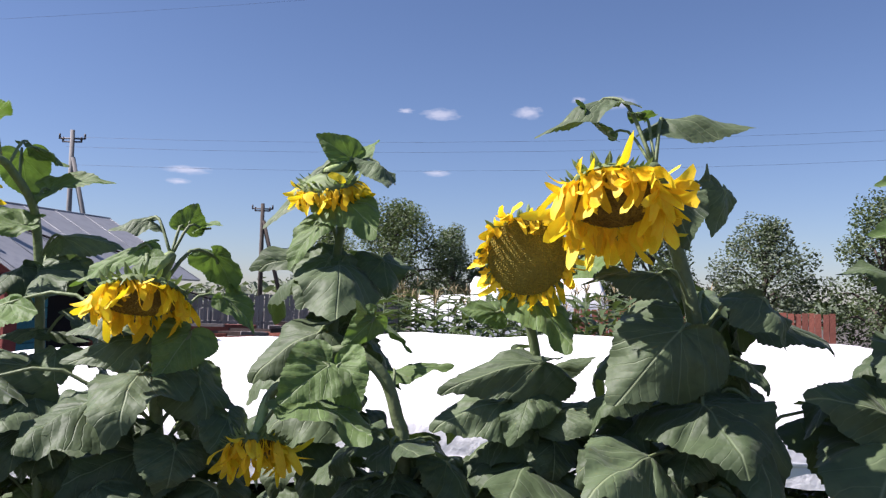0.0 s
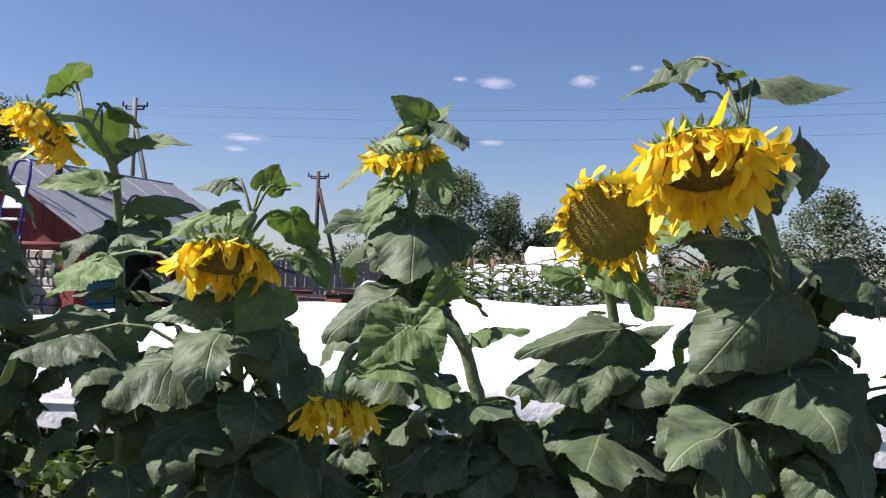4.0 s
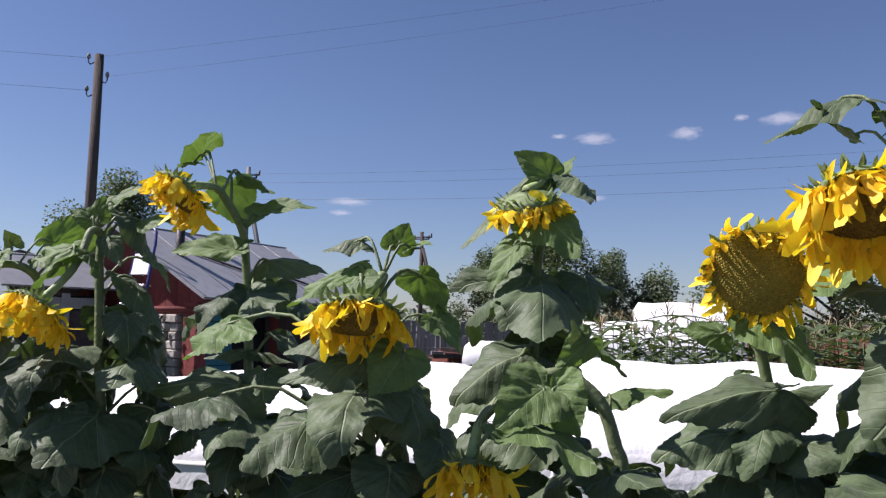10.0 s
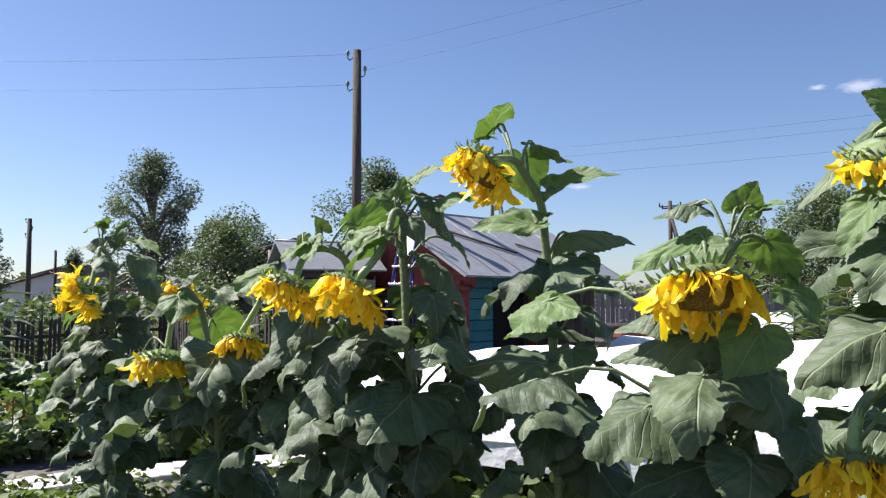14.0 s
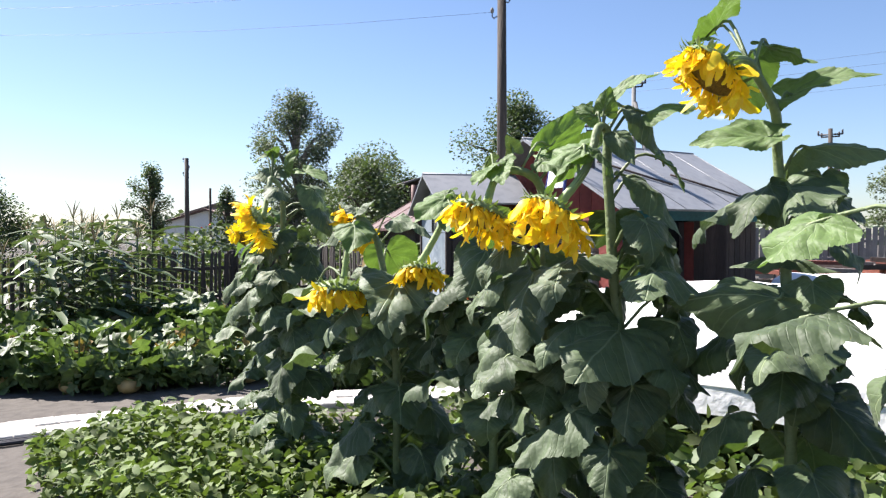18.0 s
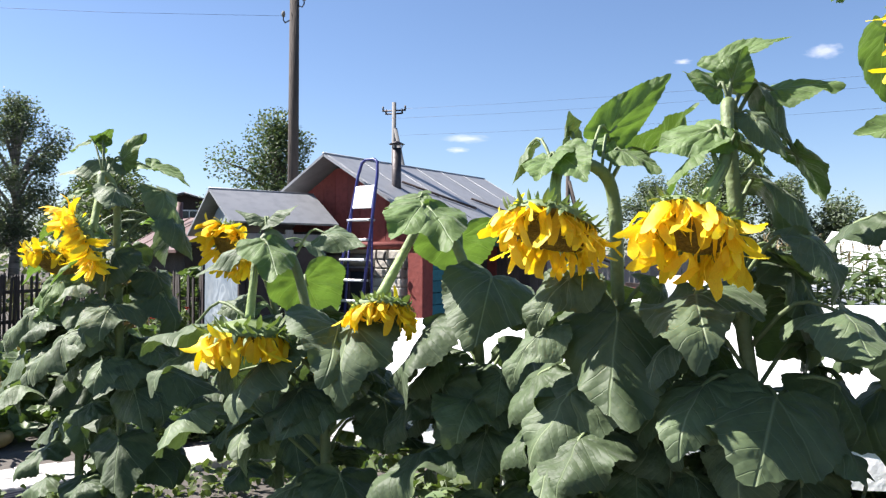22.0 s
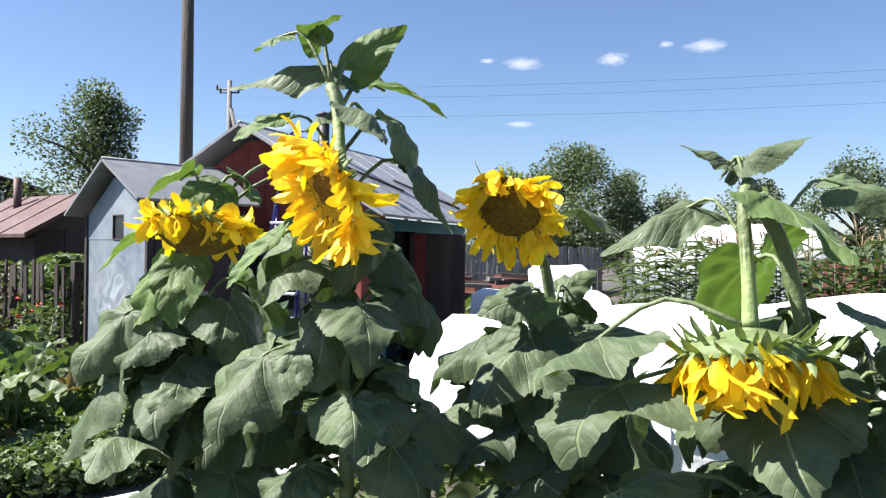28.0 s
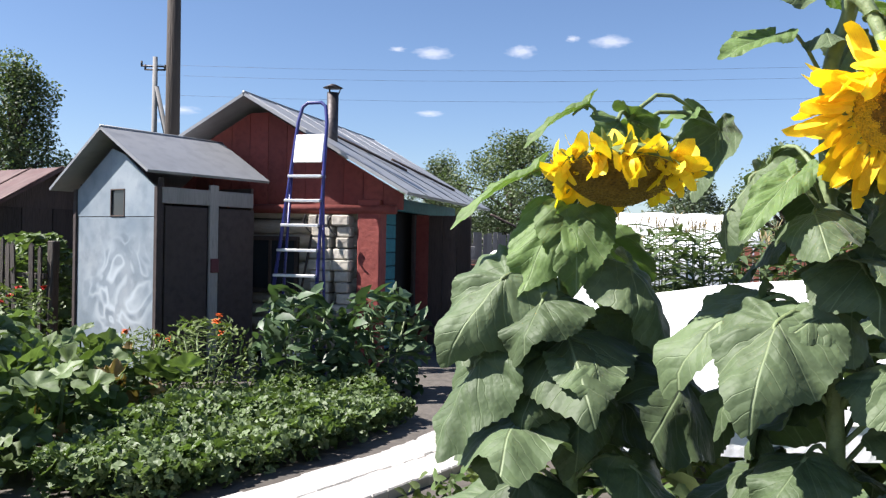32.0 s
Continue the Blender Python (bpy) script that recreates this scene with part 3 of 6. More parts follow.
def make_house():
    R = Vector((0.307, 0.952, 0))          # along the ridge
    G = Vector((0.952, -0.307, 0))         # across the gable, to its lit corner
    apex = Vector((-5.88, 10.0, 2.67))
    half, drop, length = 1.72, 0.98, 3.7
    h = thing("bath_house", "small log bath house, red gable, teal side, grey tin roof", "house")
    r0, r1 = apex, apex + R * length
    for s, n in ((1, "roof"), (-1, "roof")):
        slope_roof(n, r0, r1, G * half * s, drop, ZINC, h, seams=6)
    bar("ridge_cap", [r0 + Vector((0, 0, 0.035)), r1 + Vector((0, 0, 0.03))], 0.018, ZINC, h, 6)
    w0 = apex + R * 0.34                    # plane of the gable wall
    hw, gw = 1.2, 1.58                      # half widths of the walls and of the gable above them

    def at(g, r, z):
        p = w0 + G * g + R * r
        return Vector((p.x, p.y, z))
    # gable of upright red boards
    n = 15
    for i in range(n):
        g0, g1 = -gw + 2 * gw * i / n, -gw + 2 * gw * (i + 1) / n - 0.006
        t0, t1 = (apex.z - 0.06 - drop / half * abs(g) for g in (g0, g1))
        zb = 1.56
        v = [at(g0, 0, zb), at(g1, 0, zb), at(g1, 0, max(t1, zb + 0.01)), at(g0, 0, max(t0, zb + 0.01))]
        v += [p + R * 0.03 for p in v]
        part("gable_board", mesh_of("gable_board", v, [(0, 1, 2, 3), (7, 6, 5, 4), (0, 4, 5, 1), (1, 5, 6, 2), (2, 6, 7, 3), (3, 7, 4, 0)], REDP), None, h)
    beam = [at(-gw, -0.04, 1.56), at(gw - 0.06, -0.04, 1.56)]
    bar("beam", beam, 0.05, REDP, h, 6)
    log_wall(h, at(-hw, 0.1, 0).xy, at(hw - 0.02, 0.1, 0).xy, 0.15, 1.56, CREAM)
    turn = Matrix((G, R, Vector((0, 0, 1)))).transposed().to_4x4()
    base = Matrix.Translation((w0.x, w0.y, 0)) @ turn
    part("corner_post", box(hw - 0.08, -0.06, 0, hw + 0.16, 0.14, 1.66, 0.012, base), REDP, h)
    # solid near-black block inside: the doorway's shade put into its colour
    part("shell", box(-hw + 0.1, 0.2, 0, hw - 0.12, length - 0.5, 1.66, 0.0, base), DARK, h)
    # side wall: teal boards lying flat, then the doorway, then dark planks
    for i in range(11):
        z = 0.12 + i * 0.145
        part("side_board", box(hw + 0.02, 0.16, z, hw + 0.06, 0.72, z + 0.138, 0.008, base), TEAL, h)
    part("lintel", box(hw, 0.7, 1.58, hw + 0.07, length - 0.5, 1.72, 0.008, base), TEAL, h)
    door = part("door", box(hw + 0.01, 1.42, 0.06, hw + 0.05, 1.5, 1.56, 0.008, base), FELT, h, "plain brown plank door standing open")
    for i in range(4):
        part("door_plank", box(hw + 0.03 + 0.17 * i, 1.5, 0.06, hw + 0.195 + 0.17 * i, 1.535, 1.56, 0.006, base), REDP if i < 1 else BOARD, door)
    for i in range(12):
        g = 1.6 + i * 0.135
        part("side_plank", box(hw + 0.0, g, 0.05, hw + 0.035, g + 0.128, 1.6, 0.006, base), BOARD, h)
    # stove pipe
    c = Vector((-5.03, 10.33, 0))
    flue = bar("chimney", [c + Vector((0, 0, 1.9)), c + Vector((0.0, 0, 2.78))], 0.06, IRON, h, 12, "sooty round iron stove pipe")
    bar("cowl", [c + Vector((0, 0, 2.83)), c + Vector((0, 0, 2.87))], lambda u: 0.105 if u < 0.5 else 0.02, IRON, flue, 12)
    for a in range(3):
        w = a * 2.1
        bar("strut", [c + Vector((0.055 * math.cos(w), 0.055 * math.sin(w), 2.76)), c + Vector((0.085 * math.cos(w), 0.085 * math.sin(w), 2.84))], 0.006, IRON, flue, 5)
    # worn poles lying on the tin
    for s, g in ((0.22, 0.35), (0.55, 0.5), (0.7, 1.15)):
        p = apex + R * length * s + G * half * g - Vector((0, 0, drop * g - 0.06))
        q = p + R * 0.9 + G * 0.55 - Vector((0, 0, drop / half * 0.55))
        bar("roof_batten", [p, q], 0.016, BOARD, h, 5)
    # dark low window beside the privy
    part("window_pane", box(-0.12, 0.0, 0.74, 0.42, 0.02, 1.24, 0.0, base), GLASS, h)
    for b in ((-0.16, 0.7, 0.46, 0.745), (-0.16, 1.235, 0.46, 1.28), (-0.16, 0.745, -0.12, 1.235), (0.42, 0.745, 0.46, 1.235), (0.13, 0.745, 0.16, 1.235)):
        part("window_frame", box(b[0], -0.02, b[1], b[2], 0.03, b[3], 0.006, base), BOARD, h)
    # squared ends of the cross-wall's logs
    rnd = random.Random(14)
    for g0, g1, out in ((0.64, 0.85, 0.1), (0.89, 1.06, 0.07)):
        for k in range(9):
            z = 0.5 + k * 0.112
            part("log_end", box(g0 + rnd.uniform(-0.03, 0.03), -out - rnd.uniform(0, 0.05), z, g1 + rnd.uniform(-0.02, 0.02), 0.06, z + 0.104, 0.012, base), LIME, h)
    # tools on nails
    for g, z, r, turn_a in ((0.62, 1.5, 0.07, 0.2), (0.76, 1.5, 0.08, -0.3), (0.88, 1.48, 0.07, 0.4)):
        line = [base @ Vector((g + 0.4 * r * math.sin(turn_a), -0.19, z)), base @ Vector((g - r * 0.2, -0.19, z - r)), base @ Vector((g + r * 0.3, -0.19, z - 2 * r)), base @ Vector((g + r, -0.19, z - 2.6 * r))]
        tagged(bar("sickle", spline(line, 5), lambda u: 0.012 if u < 0.5 else 0.008, IRON, None, 6), "rusty curved sickle hanging on the white log wall", "sickle", "sickles on the wall")
    tagged(bar("rake_handle", [base @ Vector((0.56, -0.14, 0.72)), base @ Vector((0.68, -0.16, 1.3))], 0.012, BOARD, None, 7), "worn wooden rake handle leaning on the log wall", "rake")


make_house()


def make_shed():
    c = Vector((-6.371, 8.916, 0))
    S = Vector((-0.799, 0.602, 0)).normalized()     # along the silver face, away from the corner
    B = Vector((0.602, 0.799, 0)).normalized()      # along the dark face, to the back
    wide, deep, eave, peak = 1.22, 1.08, 1.78, 2.19
    turn = Matrix((S, B, Vector((0, 0, 1)))).transposed().to_4x4()
    base = Matrix.Translation(c) @ turn
    s = thing("garden_privy", "narrow tin-clad garden privy, silver front, brown side", "shed")
    cut = 1.42

    def sheet(name, pts, off, material):
        v = [base @ Vector((x, y + off, z)) for x, y, z in pts] + [base @ Vector((x, y + off + 0.02, z)) for x, y, z in pts]
        k = len(pts)
        f = [tuple(range(k)), tuple(range(2 * k - 1, k - 1, -1))] + [(i, k + i, k + (i + 1) % k, (i + 1) % k) for i in range(k)]
        return part(name, mesh_of(name, v, f, material), None, s)
    wx0, wx1, wz0, wz1 = 0.47, 0.66, 1.435, 1.66
    sheet("front_sheet", [(0, 0, 0.02), (wide, 0, 0.02), (wide, 0, cut), (0, 0, cut)], 0.0, SMEARED)
    slope = lambda x: eave - 0.12 + (peak - eave) * (1 - abs(x - wide / 2) / (wide / 2))  # noqa: E731
    sheet("front_sheet", [(0, 0, cut + 0.006), (wx0, 0, cut + 0.006), (wx0, 0, slope(wx0)), (0, 0, slope(0))], -0.004, SILVER)
    sheet("front_sheet", [(wx1, 0, cut + 0.006), (wide, 0, cut + 0.006), (wide, 0, slope(wide)), (wx1, 0, slope(wx1))], -0.004, SILVER)
    sheet("front_sheet", [(wx0, 0, wz1), (wx1, 0, wz1), (wx1, 0, slope(wx1)), (wx0, 0, slope(wx0))], -0.004, SILVER)
    part("window_frame", box(wx0 - 0.012, -0.01, wz0 - 0.012, wx1 + 0.012, 0.02, wz0, 0.002, base), BOARD, s)
    for b in ((wx0 - 0.012, wz0, wx0, wz1), (wx1, wz0, wx1 + 0.012, wz1), (wx0 - 0.012, wz1, wx1 + 0.012, wz1 + 0.012)):
        part("window_frame", box(b[0], -0.01, b[1], b[2], 0.02, b[3], 0.002, base), BOARD, s)
    part("pane", box(wx0, 0.006, wz0, wx1, 0.012, wz1, 0, base), GLASS, s)
    part("corner_strip", box(-0.03, -0.02, 0.0, 0.02, 0.03, eave - 0.1, 0.005, base), FELT, s)
    part("corner_strip", box(wide - 0.02, -0.02, 0.0, wide + 0.03, 0.03, eave - 0.1, 0.005, base), FELT, s)
    # brown side with its door and pale battens
    part("side_panel", box(-0.012, 0.02, 0.0, 0.02, 0.06, eave - 0.02, 0.004, base), FELT, s)
    door = part("door", box(-0.02, 0.07, 0.06, 0.012, 0.52, eave - 0.26, 0.006, base), FELT, s, "brown board door, shut")
    part("batten", box(-0.03, 0.54, 0.02, 0.004, 0.64, eave - 0.05, 0.006, base), STRIP, s)
    part("batten", box(-0.026, 0.03, eave - 0.24, 0.0, 1.06, eave - 0.1, 0.006, base), STRIP, s)
    part("latch", box(-0.05, 0.545, 0.93, -0.03, 0.635, 1.06, 0.006, base), MAROON, door, "maroon wooden turn latch")
    part("side_panel", box(-0.012, 0.655, 0.0, 0.02, deep, eave - 0.26, 0.004, base), FELT, s)
    part("back_panel", box(0, deep - 0.03, 0, wide, deep, eave - 0.05, 0.004, base), BOARD, s)
    part("side_panel", box(wide - 0.02, 0.03, 0, wide, deep - 0.04, eave - 0.05, 0.004, base), BOARD, s)
    over = 0.16
    r0 = base @ Vector((wide / 2, -over, peak))
    r1 = base @ Vector((wide / 2, deep + 0.12, peak))
    for k in (-1, 1):
        side = S * (wide / 2 + (0.19 if k > 0 else 0.08)) * k
        slope_roof("roof", r0, r1, side, (peak - eave) * (1.28 if k > 0 else 0.98), ZINC, s, 0.025, 0)
    bar("ridge_cap", [r0 + Vector((0, 0, 0.03)), r1 + Vector((0, 0, 0.025))], 0.014, ZINC, s, 6)


make_shed()


def make_ladder():
    lad = thing("step_ladder", "tall blue folding step ladder with white treads", "ladder")
    top, foot = Vector((-5.16, 9.72, 2.38)), Vector((-5.3, 9.2, 0.0))
    ax = Vector((0.93, -0.3, 0)).normalized()
    half0, half1 = 0.25, 0.15
    arch = []
    l0, l1 = foot - ax * half0, top - ax * half1
    q0, q1 = foot + ax * half0, top + ax * half1
    up = (top - foot).normalized()
    arch = [l0, l1, l1 + up * 0.16 + ax * 0.03, l1 + up * 0.2 + ax * 0.08, q1 + up * 0.2 - ax * 0.08, q1 + up * 0.16 - ax * 0.03, q1, q0]
    bar("rail", arch, 0.018, BLUE, lad, 8)
    for i in range(8):
        u = 0.09 + i * 0.098
        p = foot.lerp(top, u)
        h = half0 + (half1 - half0) * u
        m = Matrix.Translation(p) @ frame_of(Vector((0.3, 0.95, 0)), (0, 0, 1)).to_4x4()
        part("tread", box(-h, -0.06, -0.012, h, 0.06, 0.014, 0.004, m), ALU, lad)
    m = Matrix.Translation(top.lerp(foot, 0.11)) @ frame_of(up, Vector((-0.3, -0.95, 0.2))).to_4x4()
    part("tray", box(-0.15, -0.14, 0.0, 0.15, 0.14, 0.02, 0.01, m), WHITE, lad, "white plastic tray")
    back = Vector((0.28, 0.9, 0))
    for s in (-1, 1):
        bar("back_leg", [foot.lerp(top, 0.8) + ax * 0.16 * s, foot + back * 0.35 + ax * 0.24 * s], 0.014, BLUE, lad, 7)


make_ladder()


# ---- fences ----
def picket_fence(line, label, gap=0.115, high=1.06, material=PICKET, width=0.055, category="fence"):
    fn = thing("picket_fence", label, category, kind="structure")
    unit = {}
    for k in range(4):
        w, t, hh = width * random.uniform(0.75, 1.1) / 2, 0.011, high * random.uniform(0.94, 1.04)
        v = [(-w, -t, 0), (w, -t, 0), (w, t, 0), (-w, t, 0), (-w, -t, hh - 0.04), (w, -t, hh - 0.03), (w, t, hh - 0.03), (-w, t, hh - 0.04), (0, -t, hh), (0, t, hh)]
        f = [(0, 1, 5, 8, 4), (2, 3, 7, 9, 6), (0, 4, 7, 3), (1, 2, 6, 5), (4, 8, 9, 7), (8, 5, 6, 9)]
        unit[k] = mesh_of("picket", v, f, material)
    for a, b in zip(line, line[1:]):
        a, b = Vector((*a, 0)), Vector((*b, 0))
        d = b - a
        n = int(d.length / gap)
        ang = math.degrees(math.atan2(d.y, d.x))
        for i in range(n):
            if random.random() < 0.05:
                continue
            p = a + d * (i + 0.5) / n
            part("picket", unit[random.randrange(4)], None, fn, m=pose(p.x, p.y, 0.05 + random.uniform(-0.03, 0.03), random.uniform(-2, 2), random.uniform(-2.4, 2.4), ang + random.uniform(-3, 3)))
        for z in (0.34, 0.82):
            part("rail", box(0, 0.015, z - 0.03, d.length, 0.05, z + 0.03, 0.006, pose(a.x, a.y, 0, 0, 0, ang)), material, fn)
        m = max(1, int(d.length / 2.2))
        for i in range(m + 1):
            p = a + d * i / m
            part("post", box(-0.045, 0.05, 0, 0.045, 0.14, high * 1.06, 0.01, pose(p.x, p.y, 0, 0, random.uniform(-1.5, 1.5), ang)), material, fn)


picket_fence([(-10.3, 1.5), (-10.85, 4.2), (-11.3, 7.5), (-12.2, 12.4)], "old dark weathered picket fence behind the squash patch")
picket_fence([(-12.2, 12.4), (-7.95, 10.35)], "weathered picket fence running up to the privy", high=1.12)


def board_fence(line, label, high, material, width=0.13, name="board_fence"):
    fn = thing(name, label, "fence", kind="structure")
    for a, b in zip(line, line[1:]):
        a, b = Vector((*a, 0)), Vector((*b, 0))
        d = b - a
        n = int(d.length / (width + 0.012))
        ang = math.degrees(math.atan2(d.y, d.x))
        brd = [mesh_box(width * random.uniform(0.9, 1.0), 0.024, high * random.uniform(0.96, 1.03), material) for _ in range(4)]
        for i in range(n):
            p = a + d * (i + 0.5) / n
            part("board", brd[i % 4], None, fn, m=pose(p.x, p.y, 0, random.uniform(-1, 1), random.uniform(-1, 1), ang))
        part("rail", box(0, 0.02, high * 0.75, d.length, 0.06, high * 0.75 + 0.07, 0.006, pose(a.x, a.y, 0, 0, 0, ang)), material, fn)


def mesh_box(w, t, h, material):
    v = [(sx * w / 2, sy * t / 2, z) for z in (0, h) for sx, sy in ((-1, -1), (1, -1), (1, 1), (-1, 1))]
    f = [(3, 2, 1, 0), (4, 5, 6, 7), (0, 1, 5, 4), (1, 2, 6, 5), (2, 3, 7, 6), (3, 0, 4, 7)]
    return mesh_of("board", v, f, material)


board_fence([(-7.0, 23.4), (-0.2, 24.4)], "pale grey plank fence at the end of the plots", 1.55, GREYW)
picket_fence([(-5.2, 20.9), (-2.65, 21.2)], "low grey lath fence before the plank fence", 0.16, 1.1, GREYW, 0.06)
board_fence([(5.0, 24.3), (11.6, 21.6)], "rust-red plank fence at the far end of the plots", 1.3, BRICK, 0.16)
board_fence([(0.6, 22.6), (2.9, 23.6)], "dark red-brown plank fence stretch", 1.3, REDP, 0.12)


def make_rubble():
    pile = thing("timber_pile", "heap of old timber and broken red bricks by the fence", "timber pile")
    unit = [mesh_box(0.12, 1.6, 0.09, GREYW), mesh_box(0.12, 1.2, 0.09, BRICK), mesh_box(0.1, 2.0, 0.1, BOARD)]
    for i in range(60):
        part("beam", unit[i % 3], None, pile, m=pose(-5.8 + random.uniform(0, 4.4), 20 + random.uniform(-0.4, 0.7), 0.02 + 0.012 * i, random.uniform(-4, 4), random.uniform(-5, 5), random.uniform(60, 120)))


make_rubble()


# ---- poles and wires ----
def make_pole(x, y, high, r, label, insulators=True, material=POLE, arm=False, brace=None, name="utility_pole"):
    p = thing(name, label, "utility pole", (x, y, 0))
    bar("mast", [(0, 0, -0.2), (0.004, 0, high * 0.5), (0, 0, high)], lambda u: r * (1.1 - 0.3 * u), material, p, 12)
    if insulators:
        for s, z in ((-1, high - 0.62), (1, high - 0.42), (-1, high - 0.12)):
            hook = bar("hook", [(s * r * 0.7, -0.02, z), (s * (r + 0.05), -0.02, z - 0.03), (s * (r + 0.08), -0.02, z + 0.01), (s * (r + 0.08), -0.02, z + 0.07)], 0.009, IRON, p, 6)
            bar("insulator", [(s * (r + 0.08), -0.02, z + 0.06), (s * (r + 0.08), -0.02, z + 0.1), (s * (r + 0.08), -0.02, z + 0.14)], lambda u: 0.022 if u < 0.4 else 0.03 if u < 0.7 else 0.016, CONC, hook, 8)
    if arm:
        for z, w in ((high - 0.35 * high / 8, 0.55), (high - 0.12 * high / 8 * 4, 0.4)):
            a = bar("crossarm", [(-w, 0, z), (w, 0, z)], 0.04, IRON, p, 6)
            for s in (-1, 0, 1):
                bar("insulator", [(s * w * 0.95, 0, z), (s * w * 0.95, 0, z + 0.2)], 0.04, IRON, a, 6)
    if brace:
        bar("brace", [(brace, 0.2, 0), (0.05, 0, high * 0.86)], r * 0.9, material, p, 10)
    return p


make_pole(-6.9, 11.1, 5.39, 0.083, "tall weathered wooden pole with hooks and insulators behind the bath house")
make_pole(-14.28, 33.8, 8.3, 0.115, "grey concrete power pole with a braced leg and crossarms", False, CONC, True, 1.6)
make_pole(-7.9, 42.0, 6.35, 0.12, "distant power pole with a braced leg", False, POLE, True, 1.4)
make_pole(-24.8, 18.4, 4.15, 0.09, "lone dark pole among the far plots", True)
make_pole(-27.5, 21.5, 3.3, 0.06, "short far pole with a box on top", False)


def wire(a, b, sag, r, label):
    a, b = Vector(a), Vector(b)
    line = [a.lerp(b, i / 12) - Vector((0, 0, sag * 4 * (i / 12) * (1 - i / 12))) for i in range(13)]
    tagged(bar("overhead_wire", line, r, IRON, None, 4), label, "wire", "overhead wires")


for s, z in ((-0.16, 4.75), (-0.16, 5.25)):
    wire((-6.9 + s, 11.08, z + 0.09), (-34 + s, 1.0, z + 3.4), 0.9, 0.0018, "thin sagging wire from the wooden pole")
for s, z in ((0.16, 4.95), (-0.16, 5.25)):
    wire((-6.9 + s, 11.08, z + 0.09), (9.0, 17.5, z + 4.6), 0.2, 0.0013, "thin sagging wire from the wooden pole")
for z, d in ((8.0, 0.0), (6.9, 0.4), (7.5, -0.5)):
    wire((-14.28, 33.8 + d, z), (44, 27 + d, z + 2.5), 1.1, 0.0035, "far power line across the sky")


# ---- neighbouring buildings ----
def cabin(name, label, m, w, d, h, wall, roof, rise, over=0.25, windows=(), mansard=False):
    """A small building: walls of boards, a pitched or broken roof along its depth, windows let in."""
    b = thing(name, label, "house", m)
    n = max(3, int(w / 0.35))
    for i in range(n):
        part("wall_board", box(-w / 2 + w * i / n, -0.03, 0, -w / 2 + w * (i + 1) / n - 0.012, 0.03, h, 0.006), wall, b)
    part("wall", box(-w / 2 + 0.02, 0.035, 0, -w / 2 + 0.08, d, h, 0.006), wall, b)
    part("wall", box(w / 2 - 0.08, 0.035, 0, w / 2 - 0.02, d, h, 0.006), wall, b)
    part("wall", box(-w / 2 + 0.1, d - 0.06, 0, w / 2 - 0.1, d, h, 0.006), wall, b)
    prof = [(-w / 2 - over, h - 0.1), (-w * 0.36, h + rise * 0.62), (0, h + rise), (w * 0.36, h + rise * 0.62), (w / 2 + over, h - 0.1)] if mansard else \
        [(-w / 2 - over, h - rise * over / (w / 2)), (0, h + rise), (w / 2 + over, h - rise * over / (w / 2))]
    for (x0, z0), (x1, z1) in zip(prof, prof[1:]):
        v = [(x0, -over, z0), (x1, -over, z1), (x1, d + over, z1), (x0, d + over, z0)]
        v += [(x, y, z + 0.05) for x, y, z in v]
        rf = part("roof", mesh_of("roof", v, [(3, 2, 1, 0), (4, 5, 6, 7), (0, 1, 5, 4), (1, 2, 6, 5), (2, 3, 7, 6), (3, 0, 4, 7)], roof), None, b)
        k = max(2, int(d / 0.6))
        for i in range(k + 1):
            y = -over + (d + 2 * over) * i / k
            bar("seam", [(x0, y, z0 + 0.055), (x1, y, z1 + 0.055)], 0.014, roof, rf, 4)
    gable = [(x, -0.02, z - 0.03) for x, z in prof[1:-1]] + [(w / 2, -0.02, h), (-w / 2, -0.02, h)]
    gable = [gable[-1]] + gable[:-1]
    v = gable + [(x, y + 0.05, z) for x, y, z in gable]
    k = len(gable)
    part("gable", mesh_of("gable", v, [tuple(range(k)), tuple(range(2 * k - 1, k - 1, -1))] + [(i, k + i, k + (i + 1) % k, (i + 1) % k) for i in range(k)], wall), None, b)
    for x, z, ww, hh in windows:
        win = part("window", box(x - ww / 2, -0.07, z, x + ww / 2, -0.04, z + hh, 0.004), GLASS, b)
        part("frame", box(x - ww / 2 - 0.06, -0.09, z - 0.06, x + ww / 2 + 0.06, -0.045, z, 0.004), WHITE, win)
        part("frame", box(x - ww / 2 - 0.06, -0.09, z + hh, x + ww / 2 + 0.06, -0.045, z + hh + 0.06, 0.004), WHITE, win)
        for xx in (x - ww / 2 - 0.06, x - 0.02, x + ww / 2):
            part("frame", box(xx, -0.09, z + 0.002, xx + (0.06 if xx != x - 0.02 else 0.04), -0.045, z + hh - 0.002, 0.004), WHITE, win)
    return b


cabin("neighbour_house", "dark-brown timber house with a broken red-brown roof", pose(-21.6, 29.0, 0, 0, 0, 30), 5.4, 6, 2.5, BOARD, SLATE, 1.5, 0.35, [(0.2, 2.7, 0.8, 0.6)], True)
cabin("low_barn", "low brown barn with a rusty-red tin roof", pose(-9.0, 12.9, 0, 0, 0, 56), 1.7, 2.5, 1.6, BOARD, REDROOF, 0.5, 0.22)
bar_at = bar("stove_pipe", [(-10.6, 13.6, 1.7), (-10.6, 13.6, 2.42)], 0.06, REDROOF, None, 9)
tagged(bar_at, "rusty stove pipe on the low barn's roof", "pipe")
cabin("turquoise_cabin", "small turquoise garden cabin at the far fence", pose(-16.2, 4.6, 0, 0, 0, 75), 2.0, 2.0, 2.3, TEAL, TEAL, 0.3, 0.25)
